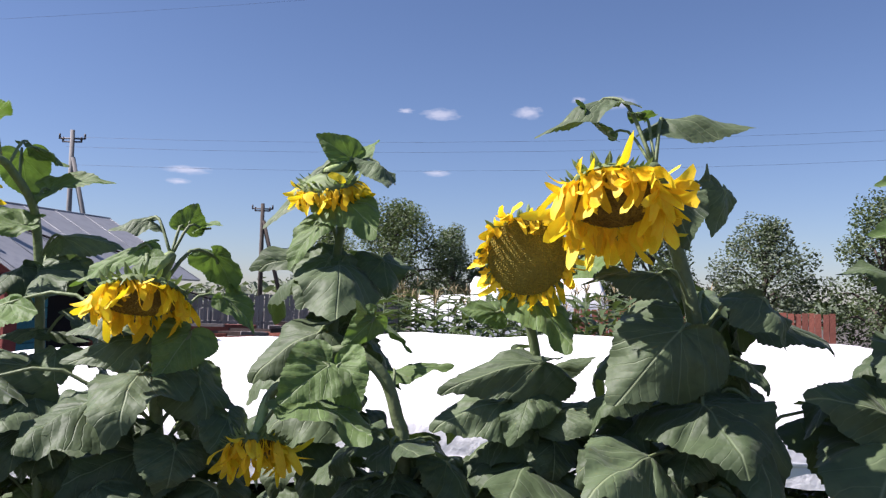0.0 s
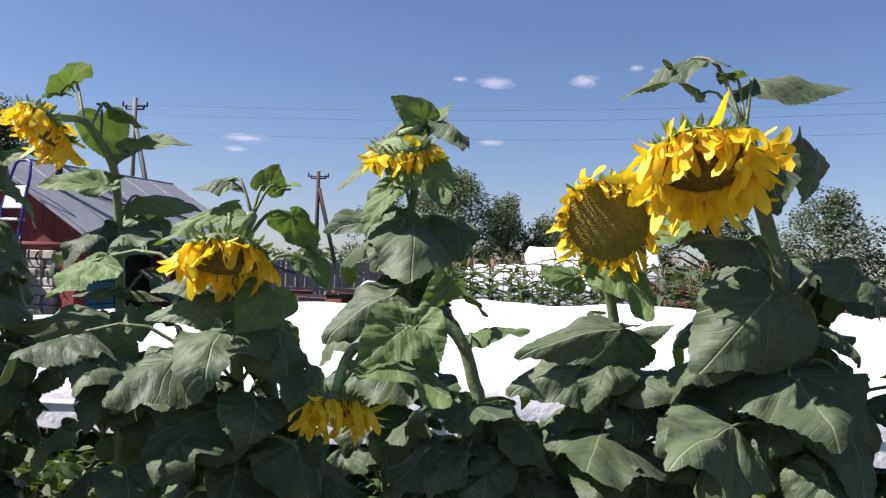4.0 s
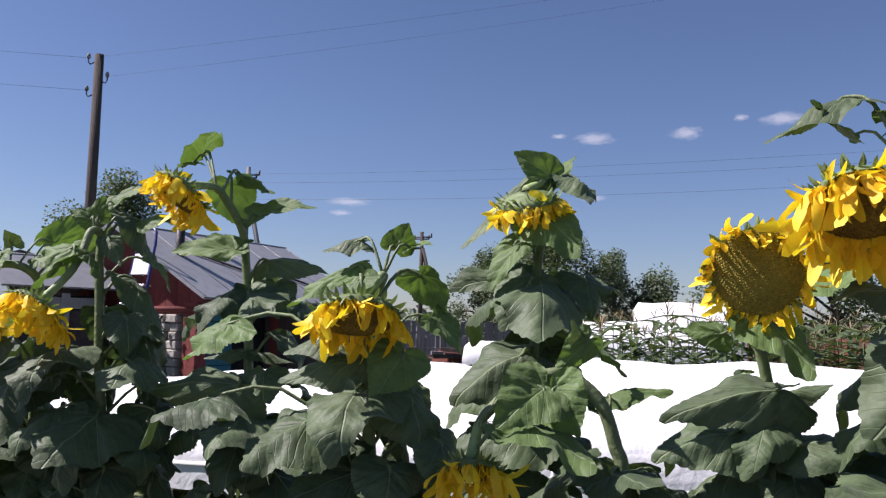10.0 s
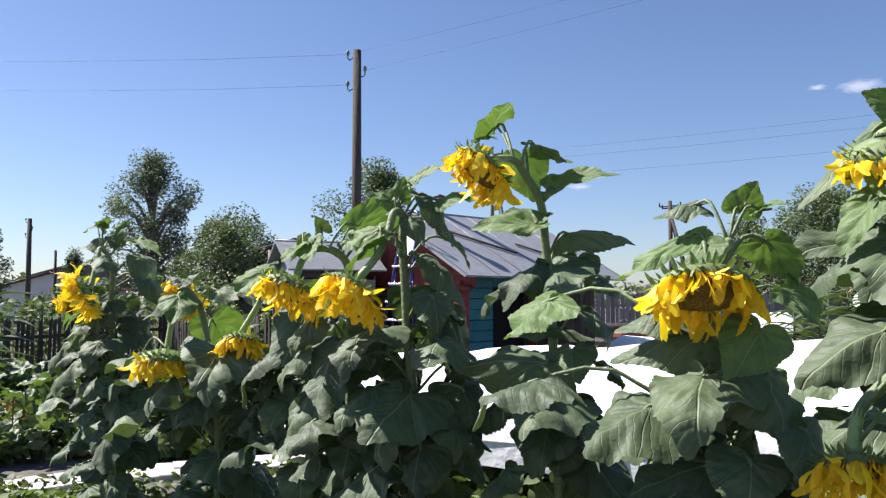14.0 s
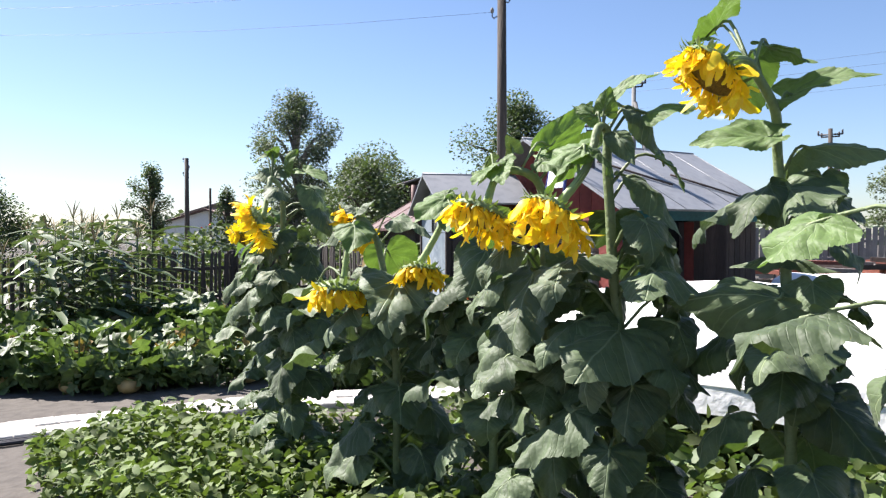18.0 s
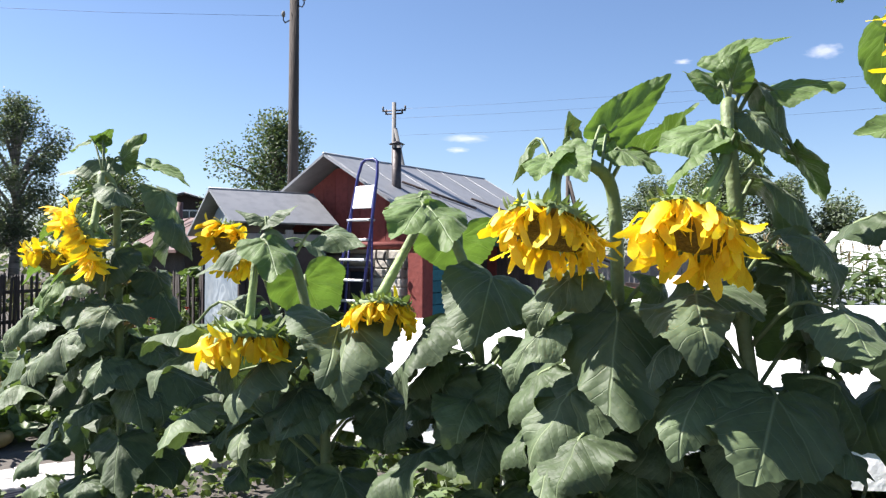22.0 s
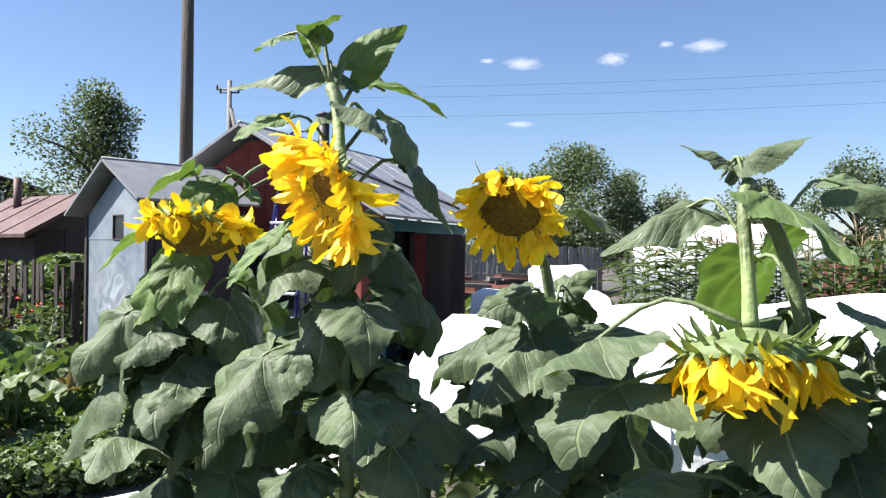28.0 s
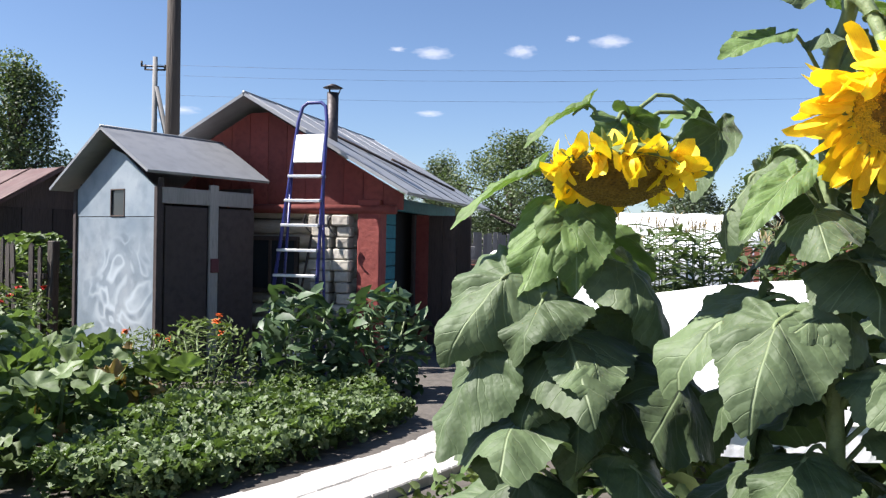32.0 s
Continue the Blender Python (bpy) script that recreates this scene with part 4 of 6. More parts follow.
cabin("far_house", "far low house with a red tiled roof", pose(-33.0, 25.5, 0, 0, 0, 38), 4.5, 6, 1.9, WHITE, REDROOF, 0.7, 0.3)
cabin("far_house", "far grey shed beyond the field", pose(-38, 31, 0, 0, 0, 50), 5, 5, 2.6, GREYW, SLATE, 0.8, 0.3)
cabin("open_barn", "open barn with a pale corrugated roof and rough posts", pose(13.9, 18.6, 0, 0, 0, -40), 4.2, 3.2, 2.05, BOARD, ZINC, 0.5, 0.5, [(-0.9, 0.5, 0.8, 1.0), (0.7, 0.5, 0.9, 1.0)])


# ---- trees ----
LEAFLET = ([(0, 0, 0), (0.32, 0.45, 0.06), (0, 1, -0.05), (-0.32, 0.45, 0.06)], [(0, 1, 2, 3)])


def make_tree(name, label, x, y, high, wide, material=CROWN, trunk=BARK, leaves=5200, leaf=0.17, bare=0.28, blobs=16, seed=1, flat=0.8, category="tree"):
    rnd = random.Random(seed)
    t = thing(name, label, category, (x, y, 0))
    lean = rnd.uniform(-0.06, 0.06) * high
    top = Vector((lean, 0, high * 0.93))
    bar("trunk", spline([(0, 0, -0.1), (lean * 0.3, 0.04, high * 0.3), (lean * 0.8, -0.05, high * 0.65), top], 4), lambda u: (0.028 * high + 0.02) * (1 - 0.9 * u) + 0.01, trunk, t, 8)
    centres = []
    blobs = int(blobs * 1.7)
    for i in range(blobs):
        u = (i + 0.5) / blobs
        z = high * (bare + (1 - bare) * u * 0.95)
        sweep = math.sin(math.pi * (0.12 + 0.86 * u)) ** flat
        a = i * 2.4 + rnd.uniform(-0.5, 0.5)
        r = wide * sweep * rnd.uniform(0.2, 0.95)
        c = Vector((lean * u + r * math.cos(a), r * math.sin(a), z))
        centres.append((c, wide * rnd.uniform(0.2, 0.4)))
        st = Vector((lean * u * 0.7, 0, z * 0.72))
        bar("limb", [st, st.lerp(c, 0.55) + Vector((0, 0, 0.05 * high)), c], lambda w: 0.012 * high * (1 - 0.8 * w) + 0.006, trunk, t, 5)
    places = []
    for k in range(int(leaves * 3.4)):
        c, r = centres[rnd.randrange(len(centres))]
        d = Vector((rnd.gauss(0, 1), rnd.gauss(0, 1), rnd.gauss(0, 0.8)))
        d *= r * (0.15 + 0.85 * rnd.random() ** 0.55) / max(0.3, d.length)
        p = c + d
        e = Euler((rnd.uniform(-1.0, 1.0), rnd.uniform(-1.0, 1.0), rnd.uniform(0, 6.3)))
        places.append(spot(p.x, p.y, p.z, e.to_matrix(), 0.5 * leaf * rnd.uniform(0.6, 1.4)))
    part("crown", scatter("crown", LEAFLET, places, material), None, t)
    return t


make_tree("fruit_tree", "broad round fruit tree with dense small leaves", -0.9, 29.5, 4.95, 2.7, CROWN, leaves=8000, leaf=0.2, bare=0.12, seed=2)
make_tree("fruit_tree", "rounded fruit tree beyond the beds", -3.0, 31.0, 4.3, 1.5, CROWN_GREY, leaves=3500, leaf=0.2, bare=0.2, seed=3)
make_tree("poplar_tree", "tall airy poplar behind the bath house", -16.8, 28.4, 6.9, 2.6, CROWN, leaves=5200, leaf=0.24, bare=0.2, blobs=22, seed=4)
make_tree("birch_tree", "tall drooping birch on the far edge", -36.3, 34.6, 10.0, 3.1, CROWN_GREY, BIRCHB, 6500, 0.3, 0.18, 24, 5)
make_tree("thicket_tree", "dark bushy tree beside the birch", -31.5, 36.0, 6.2, 3.2, CROWN, leaves=3600, leaf=0.32, bare=0.05, seed=6)
make_tree("thicket_tree", "dark bushy tree by the far roofs", -29.5, 37.5, 4.6, 2.6, CROWN, leaves=3200, leaf=0.32, bare=0.05, seed=7)
make_tree("thicket_tree", "dark bushy tree behind the neighbour's house", -23.2, 26.0, 4.6, 2.3, CROWN, leaves=3600, leaf=0.26, bare=0.05, seed=8)
make_tree("thicket_tree", "dark shrubby tree over the fence", -17.0, 19.4, 3.6, 1.7, CROWN, leaves=3000, leaf=0.2, bare=0.05, seed=9)
make_tree("willow_tree", "pale rounded tree in the open field", -36.8, 16.2, 4.3, 2.7, CROWN, leaves=3600, leaf=0.26, bare=0.08, seed=10)
make_tree("pine_tree", "small far pine above the corn", -30.5, 20.8, 4.4, 1.1, CROWN, leaves=1600, leaf=0.2, bare=0.3, seed=11)
make_tree("far_tree", "small round tree among the far roofs", -29.0, 23.6, 3.5, 0.8, CROWN, leaves=1000, leaf=0.2, bare=0.2, seed=12)
make_tree("poplar_tree", "young poplar with pale leaves", 1.8, 33.0, 4.6, 1.2, CROWN_GREY, leaves=2400, leaf=0.22, bare=0.1, seed=13)
for i, (x, y, h, w) in enumerate(((6.0, 31.0, 4.0, 2.0), (9.0, 29.5, 4.6, 2.3), (12.2, 27.8, 4.5, 2.2), (15.4, 26.0, 5.2, 2.4), (18.5, 24.5, 6.4, 2.6), (21, 21.5, 7.0, 2.6), (3.2, 33.0, 3.6, 1.8))):
    make_tree("orchard_tree", "leafy tree in the row behind the red fence" if i % 2 else "pale grey-green tree in the row behind the red fence", x, y, h, w,
              CROWN_GREY if i % 2 == 0 else CROWN, leaves=3400, leaf=0.24, bare=0.06, seed=20 + i)


def far_woods():
    rnd = random.Random(5)
    places = []
    for k in range(9000):
        a = rnd.uniform(-1.35, 1.1)
        d = rnd.uniform(70, 110)
        hh = 2.6 + 1.8 * noise.noise(Vector((a * 9, 0, 0))) + 0.8 * noise.noise(Vector((a * 31, 2, 0)))
        z = max(0.1, hh) * rnd.random() ** 0.7
        places.append(spot(d * math.sin(a) - 2, d * math.cos(a), z, Euler((rnd.uniform(-1, 1), rnd.uniform(-1, 1), rnd.uniform(0, 6))).to_matrix(), rnd.uniform(0.5, 1.2)))
    ob = part("far_woods", scatter("far_woods", LEAFLET, places, CROWN_GREY))
    tagged(ob, "low far belt of trees along the horizon", "woods", kind="stuff")


far_woods()


# ---- crops ----
def stuff(name, label, category, unit, places, material, smooth=False):
    return tagged(part(name, scatter(name, unit, places, material, smooth)), label, category, kind="stuff")


def region(poly, n, seed):
    rnd = random.Random(seed)
    xs, ys = [p[0] for p in poly], [p[1] for p in poly]
    out = []
    while len(out) < n:
        x, y = rnd.uniform(min(xs), max(xs)), rnd.uniform(min(ys), max(ys))
        if inside(poly, x, y):
            out.append((x, y, rnd))
    return out


def squash_patch():
    poly = [(-8.0, 3.75), (-6.75, 4.45), (-6.2, 5.3), (-5.7, 7.7), (-6.7, 8.4), (-8.6, 9.0), (-10.4, 6.8), (-10.2, 5.0), (-9.3, 4.2)]
    places, stalks = [], []
    for x, y, rnd in region(poly, 2100, 4):
        hill = 0.25 + 0.3 * (noise.noise(Vector((x * 1.3, y * 1.3, 4))) + 0.4)
        z = max(0.08, hill * (rnd.uniform(0.5, 1.3) if rnd.random() < 0.6 else rnd.uniform(0.1, 0.5)))
        s = rnd.uniform(0.12, 0.25)
        e = Euler((rnd.gauss(0.35, 0.6), rnd.gauss(0, 0.5), rnd.uniform(0, 6.3)))
        places.append(spot(x, y, z, e.to_matrix(), s))
        if z > 0.2 and rnd.random() < 0.5:
            stalks.append(spot(x, y, 0, Euler((rnd.gauss(0, 0.15), rnd.gauss(0, 0.15), 0)).to_matrix(), z))
    for x, y, rnd in region([(-8.1, 3.65), (-6.75, 4.35), (-6.2, 5.3), (-6.4, 5.6), (-7.2, 4.8), (-8.5, 4.25)], 420, 9):
        e = Euler((rnd.gauss(0.2, 0.7), rnd.gauss(0, 0.7), rnd.uniform(0, 6.3)))
        places.append(spot(x, y, rnd.uniform(0.05, 0.28), e.to_matrix(), rnd.uniform(0.1, 0.22)))
    stuff("squash_leaves", "dense patch of big squash leaves, some yellowed", "squash plants", pleated_unit(seed=3), places, SQUASH, True)
    old = [spot(x, y, rnd.uniform(0.12, 0.42), Euler((rnd.gauss(0.4, 0.9), rnd.gauss(0, 0.9), rnd.uniform(0, 6.3))).to_matrix(), rnd.uniform(0.1, 0.2)) for x, y, rnd in region(poly, 110, 12)]
    stuff("withered_squash_leaves", "shrivelled yellow and brown squash leaves among the green", "squash leaves", pleated_unit(25, 0.2, 0.9, 5, 0.2), old, WITHERED, True)
    stuff("squash_stalks", "pale hollow stalks of the squash plants", "stalks", tube([(0, 0, 0), (0.02, 0, 0.5), (0, 0, 1)], 0.013, 4), stalks, SQUASH)
    rnd = random.Random(8)
    for x, y, r in ((-6.7, 4.6, 0.09), (-7.15, 4.3, 0.08), (-6.25, 5.55, 0.09), (-7.75, 4.0, 0.09), (-5.8, 6.8, 0.11)):
        v, f = [], []
        for j in range(7):
            ph = math.pi * j / 6
            for k in range(18):
                a = 2 * math.pi * k / 18
                rr = r * math.sin(ph) * (1 + 0.07 * math.cos(9 * a)) + 0.002
                v.append((rr * math.cos(a), rr * math.sin(a) * 1.2, r * 0.85 - 0.8 * r * math.cos(ph)))
        for j in range(6):
            for k in range(18):
                f.append((j * 18 + k, j * 18 + (k + 1) % 18, (j + 1) * 18 + (k + 1) % 18, (j + 1) * 18 + k))
        ob = part("squash", mesh_of("squash", v, f, SQUASHFRUIT, True), m=pose(x, y, 0.0, 0, 0, rnd.uniform(0, 90)))
        tagged(ob, "ripening buff ribbed squash among the leaves", "squash", "squashes in the patch")


squash_patch()


def low_bed(name, label, category, poly, n, hill, size, unit, material, seed, tilt=0.5):
    places = []
    for x, y, rnd in region(poly, n, seed):
        h = hill * (0.75 + 0.7 * noise.noise(Vector((x * 1.5, y * 1.5, seed))) + 0.25)
        z = max(0.02, h * rnd.random() ** 0.55)
        e = Euler((rnd.gauss(0, tilt), rnd.gauss(0, tilt), rnd.uniform(0, 6.3)))
        places.append(spot(x, y, z, e.to_matrix(), size * rnd.uniform(0.6, 1.4)))
    stuff(name, label, category, unit, places, material, True)


low_bed("melon_vines", "low sprawling melon vines with small lobed leaves", "vines", [(-5.95, 5.7), (-5.35, 5.65), (-4.75, 6.4), (-4.15, 7.5), (-4.5, 8.2), (-5.7, 7.9), (-6.0, 6.4)], 10000, 0.2, 0.052, pleated_unit(13, 0.12, 0.4, 7, 0.15), SQUASH, 21, 0.65)
low_bed("potato_bed", "leafy potato plants along the sunflower row", "potato plants",
        [(-4.75, 2.75), (-4.1, 2.5), (-2.6, 2.35), (-0.6, 2.3), (-0.5, 2.9), (-1.4, 3.3), (-3.0, 3.7), (-4.3, 4.15), (-4.95, 3.75)], 14500, 0.36, 0.056, blade_unit(0.3, 3, 0.3), POTATO, 22, 0.6)
low_bed("weed_bed", "mixed weeds and vegetables between flowers and cover", "weeds", [(-3.2, 3.4), (2.6, 2.3), (4.2, 2.2), (4.2, 4.6), (-3.0, 4.8)], 9000, 0.36, 0.085, blade_unit(0.3, 3, 0.3), WEED, 23, 0.7)
low_bed("bed_plants", "leafy plants growing in shade under the fleece", "vegetables", [(-3.4, 4.7), (3.5, 4.5), (3.5, 6.4), (-3.4, 6.7)], 4500, 0.42, 0.1, blade_unit(0.3, 3, 0.3), WEED, 27, 0.7)
low_bed("weed_edge", "thin weeds at the foot of the path", "weeds", [(-5.0, 4.1), (-4.6, 4.1), (-3.4, 5.9), (-3.7, 6.5), (-4.3, 5.4)], 700, 0.12, 0.06, blade_unit(0.3, 3, 0.3), WEED, 24, 0.7)
low_bed("garden_rows", "rows of low green vegetables behind the beds", "vegetables", [(-6, 11.3), (5.5, 10.2), (7, 20), (-5.5, 19.6)], 7000, 0.3, 0.16, blade_unit(0.3, 3, 0.3), WEED, 25, 0.7)


def meadow():
    places = []
    for x, y, rnd in region([(-11, 1.2), (-45, 2), (-45, 34), (-16, 26), (-13, 13)], 9000, 31):
        places.append(spot(x, y, 0, Euler((rnd.uniform(1.1, 1.9), 0, rnd.uniform(0, 6.3))).to_matrix(), rnd.uniform(0.25, 0.55)))
    stuff("tall_grass", "tall dry weedy grass beyond the fence", "grass", blade_unit(0.035, 3, 0.25), places, GRASS)


meadow()


def corn_kind(seed, high):
    rnd = random.Random(seed)
    c = thing("corn_plant", "tall green corn plant with arching leaves and a tassel", "corn", (0, 0, 0))
    bar("stalk", [(0, 0, 0), (0.01, 0, high * 0.5), (0, 0.01, high * 0.92)], lambda u: 0.014 * (1 - 0.6 * u), CORN, c, 6)
    leaf = mesh_of("leaf", *blade_unit(0.1, 7, 0.75, 0.4), CORN, True)
    for i in range(11):
        z = high * (0.12 + 0.07 * i)
        a = (i % 2) * math.pi + rnd.uniform(-0.5, 0.5) + seed
        s = rnd.uniform(0.5, 0.75)
        up = Vector((math.cos(a), math.sin(a), rnd.uniform(0.45, 0.95)))
        part("leaf", leaf, None, c, m=placed((0, 0, z), frame_of(up, (0, 0, 1)), s, s, s))
    pl = [spot(0, 0, high * 0.9, Euler((0.9 + rnd.uniform(-0.5, 0.5), 0, k * 1.1)).to_matrix(), 0.26) for k in range(7)]
    part("tassel", scatter("tassel", blade_unit(0.04, 2, 0.2), pl, TASSEL), None, c)
    return c


def plant_corn():
    kinds = [corn_kind(s, h) for s, h in ((1, 1.75), (2, 1.6), (3, 1.85))]
    spots = []
    rnd = random.Random(3)
    for r in range(5):
        for i in range(19):
            spots.append((-0.7 + i * 0.34 + rnd.uniform(-0.1, 0.1), 13.9 + r * 0.75 - 0.05 * i + rnd.uniform(-0.12, 0.12), 0.95))
    for r in range(3):
        for i in range(7):
            spots.append((-8.7 - r * 0.55 + rnd.uniform(-0.15, 0.15) - i * 0.1, 5.0 + i * 0.27 + rnd.uniform(-0.12, 0.12), 0.9))
    for k, (x, y, s) in enumerate(spots):
        m = pose(x, y, 0, 0, 0, rnd.uniform(0, 360)) @ Matrix.Scale(s * rnd.uniform(0.88, 1.12), 4)
        if k < 3:
            kinds[k].matrix_basis = m
            tagged(kinds[k], group="corn in the rows")
        else:
            q = copy_thing(kinds[k % 3], m)
            q.matrix_basis = m


plant_corn()


def bush(name, label, x, y, wide, high, n, size, unit, material, bloom=None, blooms=0, seed=1):
    rnd = random.Random(seed)
    b = thing(name, label, "bush", (x, y, 0))
    places = []
    for k in range(n):
        a, u = rnd.uniform(0, 6.3), rnd.random()
        z = high * u
        r = wide * math.sqrt(max(0.02, 1 - (u - 0.45) ** 2 * 2.6)) * rnd.random() ** 0.4
        places.append(spot(r * math.cos(a), r * math.sin(a), z, Euler((rnd.gauss(0.2, 0.6), rnd.gauss(0, 0.5), a)).to_matrix(), size * rnd.uniform(0.6, 1.3)))
    part("foliage", scatter("foliage", unit, places, material, True), None, b)
    for k in range(6):
        a = k * 1.05
        bar("shoot", [(0.05 * math.cos(a), 0.05 * math.sin(a), 0), (wide * 0.5 * math.cos(a), wide * 0.5 * math.sin(a), high * 0.8)], 0.008, STEM, b, 5)
    for k in range(blooms):
        a, r = rnd.uniform(0, 6.3), wide * rnd.uniform(0.2, 0.9)
        pl = [spot(0, 0, 0, Euler((rnd.uniform(-0.4, 0.9), rnd.uniform(-0.4, 0.4), j * 0.7)).to_matrix(), 0.04) for j in range(12)]
        part("bloom", scatter("bloom", blade_unit(0.4, 2, 0.2), pl, bloom), None, b, "small double bloom", Matrix.Translation((r * math.cos(a), r * math.sin(a), high * rnd.uniform(0.85, 1.08))))


bush("dahlia_bush", "dark leafy dahlia bush before the bath house", -5.05, 8.35, 0.38, 0.84, 420, 0.15, blade_unit(0.22, 3, 0.4), DAHLIA, seed=2)
bush("dahlia_bush", "dark leafy dahlia bush at the bath house corner", -4.42, 8.45, 0.4, 0.84, 420, 0.15, blade_unit(0.22, 3, 0.4), DAHLIA, seed=3)
bush("marigold_bush", "feathery green marigold with orange blooms", -5.75, 8.1, 0.4, 0.62, 1300, 0.06, blade_unit(0.16, 2, 0.3), POTATO, ORANGE, 3, seed=4)
bush("marigold_bush", "feathery marigold by the privy", -6.35, 8.4, 0.3, 0.5, 800, 0.06, blade_unit(0.16, 2, 0.3), POTATO, ORANGE, 3, seed=5)
bush("salvia_bush", "weedy plant with red blooms at the fence", -7.9, 9.7, 0.35, 0.75, 500, 0.08, blade_unit(0.2, 2, 0.3), WEED, REDBLOOM, 5, seed=6)
bush("vine_bush", "pale green vine climbing over the fence", -8.15, 10.75, 0.36, 1.25, 800, 0.085, lobed_unit(5, 9), SQUASH, seed=7)
for i, (x, y, w, h) in enumerate(((-12.9, 9.6, 0.9, 1.4), (-13.5, 11.2, 1.0, 1.6), (-11.4, 13.3, 0.9, 1.4), (-12.9, 7.4, 0.9, 1.2), (-13.6, 14.4, 1.2, 1.8))):
    bush("rose_shrub", "tall wild rose shrub leaning over the fence" if i % 2 else "overgrown currant shrub by the fence", x, y, w, h, 900, 0.13, blade_unit(0.3, 3, 0.3), CROWN if i % 2 else WEED, REDBLOOM, 4 if i % 2 else 0, seed=40 + i)


bush("currant_bush", "bright green currant bush behind the picket fence", -8.75, 11.75, 0.6, 1.25, 900, 0.085, lobed_unit(5, 9), SQUASH, seed=72)
bush("currant_bush", "bright green currant bush behind the picket fence", -9.9, 12.3, 0.6, 1.12, 800, 0.085, lobed_unit(5, 9), WEED, seed=73)
bush("withered_plant", "withered yellow-brown plant hanging on the fence", -9.1, 10.6, 0.14, 1.15, 90, 0.2, blade_unit(0.26, 3, 0.9), WITHERED, seed=71)


# ---- clouds ----
def cloud_mat():
    m = bpy.data.materials.new("cloud")
    m.use_nodes = True
    n, l = m.node_tree.nodes, m.node_tree.links
    tc, no, gr = n.new("ShaderNodeTexCoord"), n.new("ShaderNodeTexNoise"), n.new("ShaderNodeTexGradient")
    gr.gradient_type = "SPHERICAL"
    info = n.new("ShaderNodeObjectInfo")
    no.noise_dimensions = "4D"
    no.inputs["Scale"].default_value, no.inputs["Detail"].default_value = 2.4, 5
    l.new(tc.outputs["Object"], gr.inputs[0])
    l.new(tc.outputs["Object"], no.inputs[0])
    sc = n.new("ShaderNodeMath")
    sc.operation, sc.inputs[1].default_value = "MULTIPLY", 40
    l.new(info.outputs["Random"], sc.inputs[0])
    l.new(sc.outputs[0], no.inputs["W"])
    add = n.new("ShaderNodeMath")
    add.operation = "ADD"
    l.new(gr.outputs["Fac"], add.inputs[0])
    l.new(no.outputs[0], add.inputs[1])
    mr = n.new("ShaderNodeMapRange")
    mr.inputs[1].default_value, mr.inputs[2].default_value = 0.72, 1.35
    mr.inputs[4].default_value = 0.55
    l.new(add.outputs[0], mr.inputs[0])
    em, tr, mx = n.new("ShaderNodeEmission"), n.new("ShaderNodeBsdfTransparent"), n.new("ShaderNodeMixShader")
    em.inputs[0].default_value, em.inputs[1].default_value = (0.95, 0.96, 1.0, 1), 0.47
    edge = n.new("ShaderNodeMath")
    edge.operation = "MULTIPLY"
    lim = n.new("ShaderNodeMath")
    lim.operation = "GREATER_THAN"
    lim.inputs[1].default_value = 0.02
    l.new(gr.outputs["Fac"], lim.inputs[0])
    l.new(mr.outputs[0], edge.inputs[0])
    l.new(lim.outputs[0], edge.inputs[1])
    l.new(edge.outputs[0], mx.inputs[0])
    l.new(tr.outputs[0], mx.inputs[1])
    l.new(em.outputs[0], mx.inputs[2])
    l.new(mx.outputs[0], n["Material Output"].inputs[0])
    return m


CLOUDS = ((34, 355, 50, 17), (200, 363, 38, 18), (367, 386, 52, 18), (297, 390, 20, 9), (-32, 361, 22, 8), (-440, 238, 60, 12), (-456, 216, 30, 8), (28, 242, 36, 9))
CLOUD = cloud_mat()
for x, z, w, h in CLOUDS:
    y = 1500.0
    v = [(-1, 0, -1), (1, 0, -1), (1, 0, 1), (-1, 0, 1)]
    ob = part("cloud", mesh_of("cloud", v, [(0, 1, 2, 3)], CLOUD), m=pose(x, y, z, 0, 0, -math.degrees(math.atan2(x, y))) @ Matrix.Diagonal((w, 1, h, 1)))
    ob.visible_shadow = False
    tagged(ob, "small white fair-weather cloud low in the blue sky", "cloud", "clouds", "structure")


# ---- sunflowers ----
HEART = ((0, 1.0), (6.6, 0.875), (17.4, 0.745), (36.9, 0.61), (61.5, 0.53), (84.3, 0.505), (102, 0.485), (118, 0.44), (133, 0.37), (146, 0.265), (156, 0.14), (166, 0.06), (177, 0.03))


def heart(deg):
    """Half outline of a leaf: reach from the stalk's end at an angle from the tip."""
    for (a, r), (b, q) in zip(HEART, HEART[1:]):
        if deg <= b:
            return r + (q - r) * (deg - a) / (b - a)
    return HEART[-1][1]


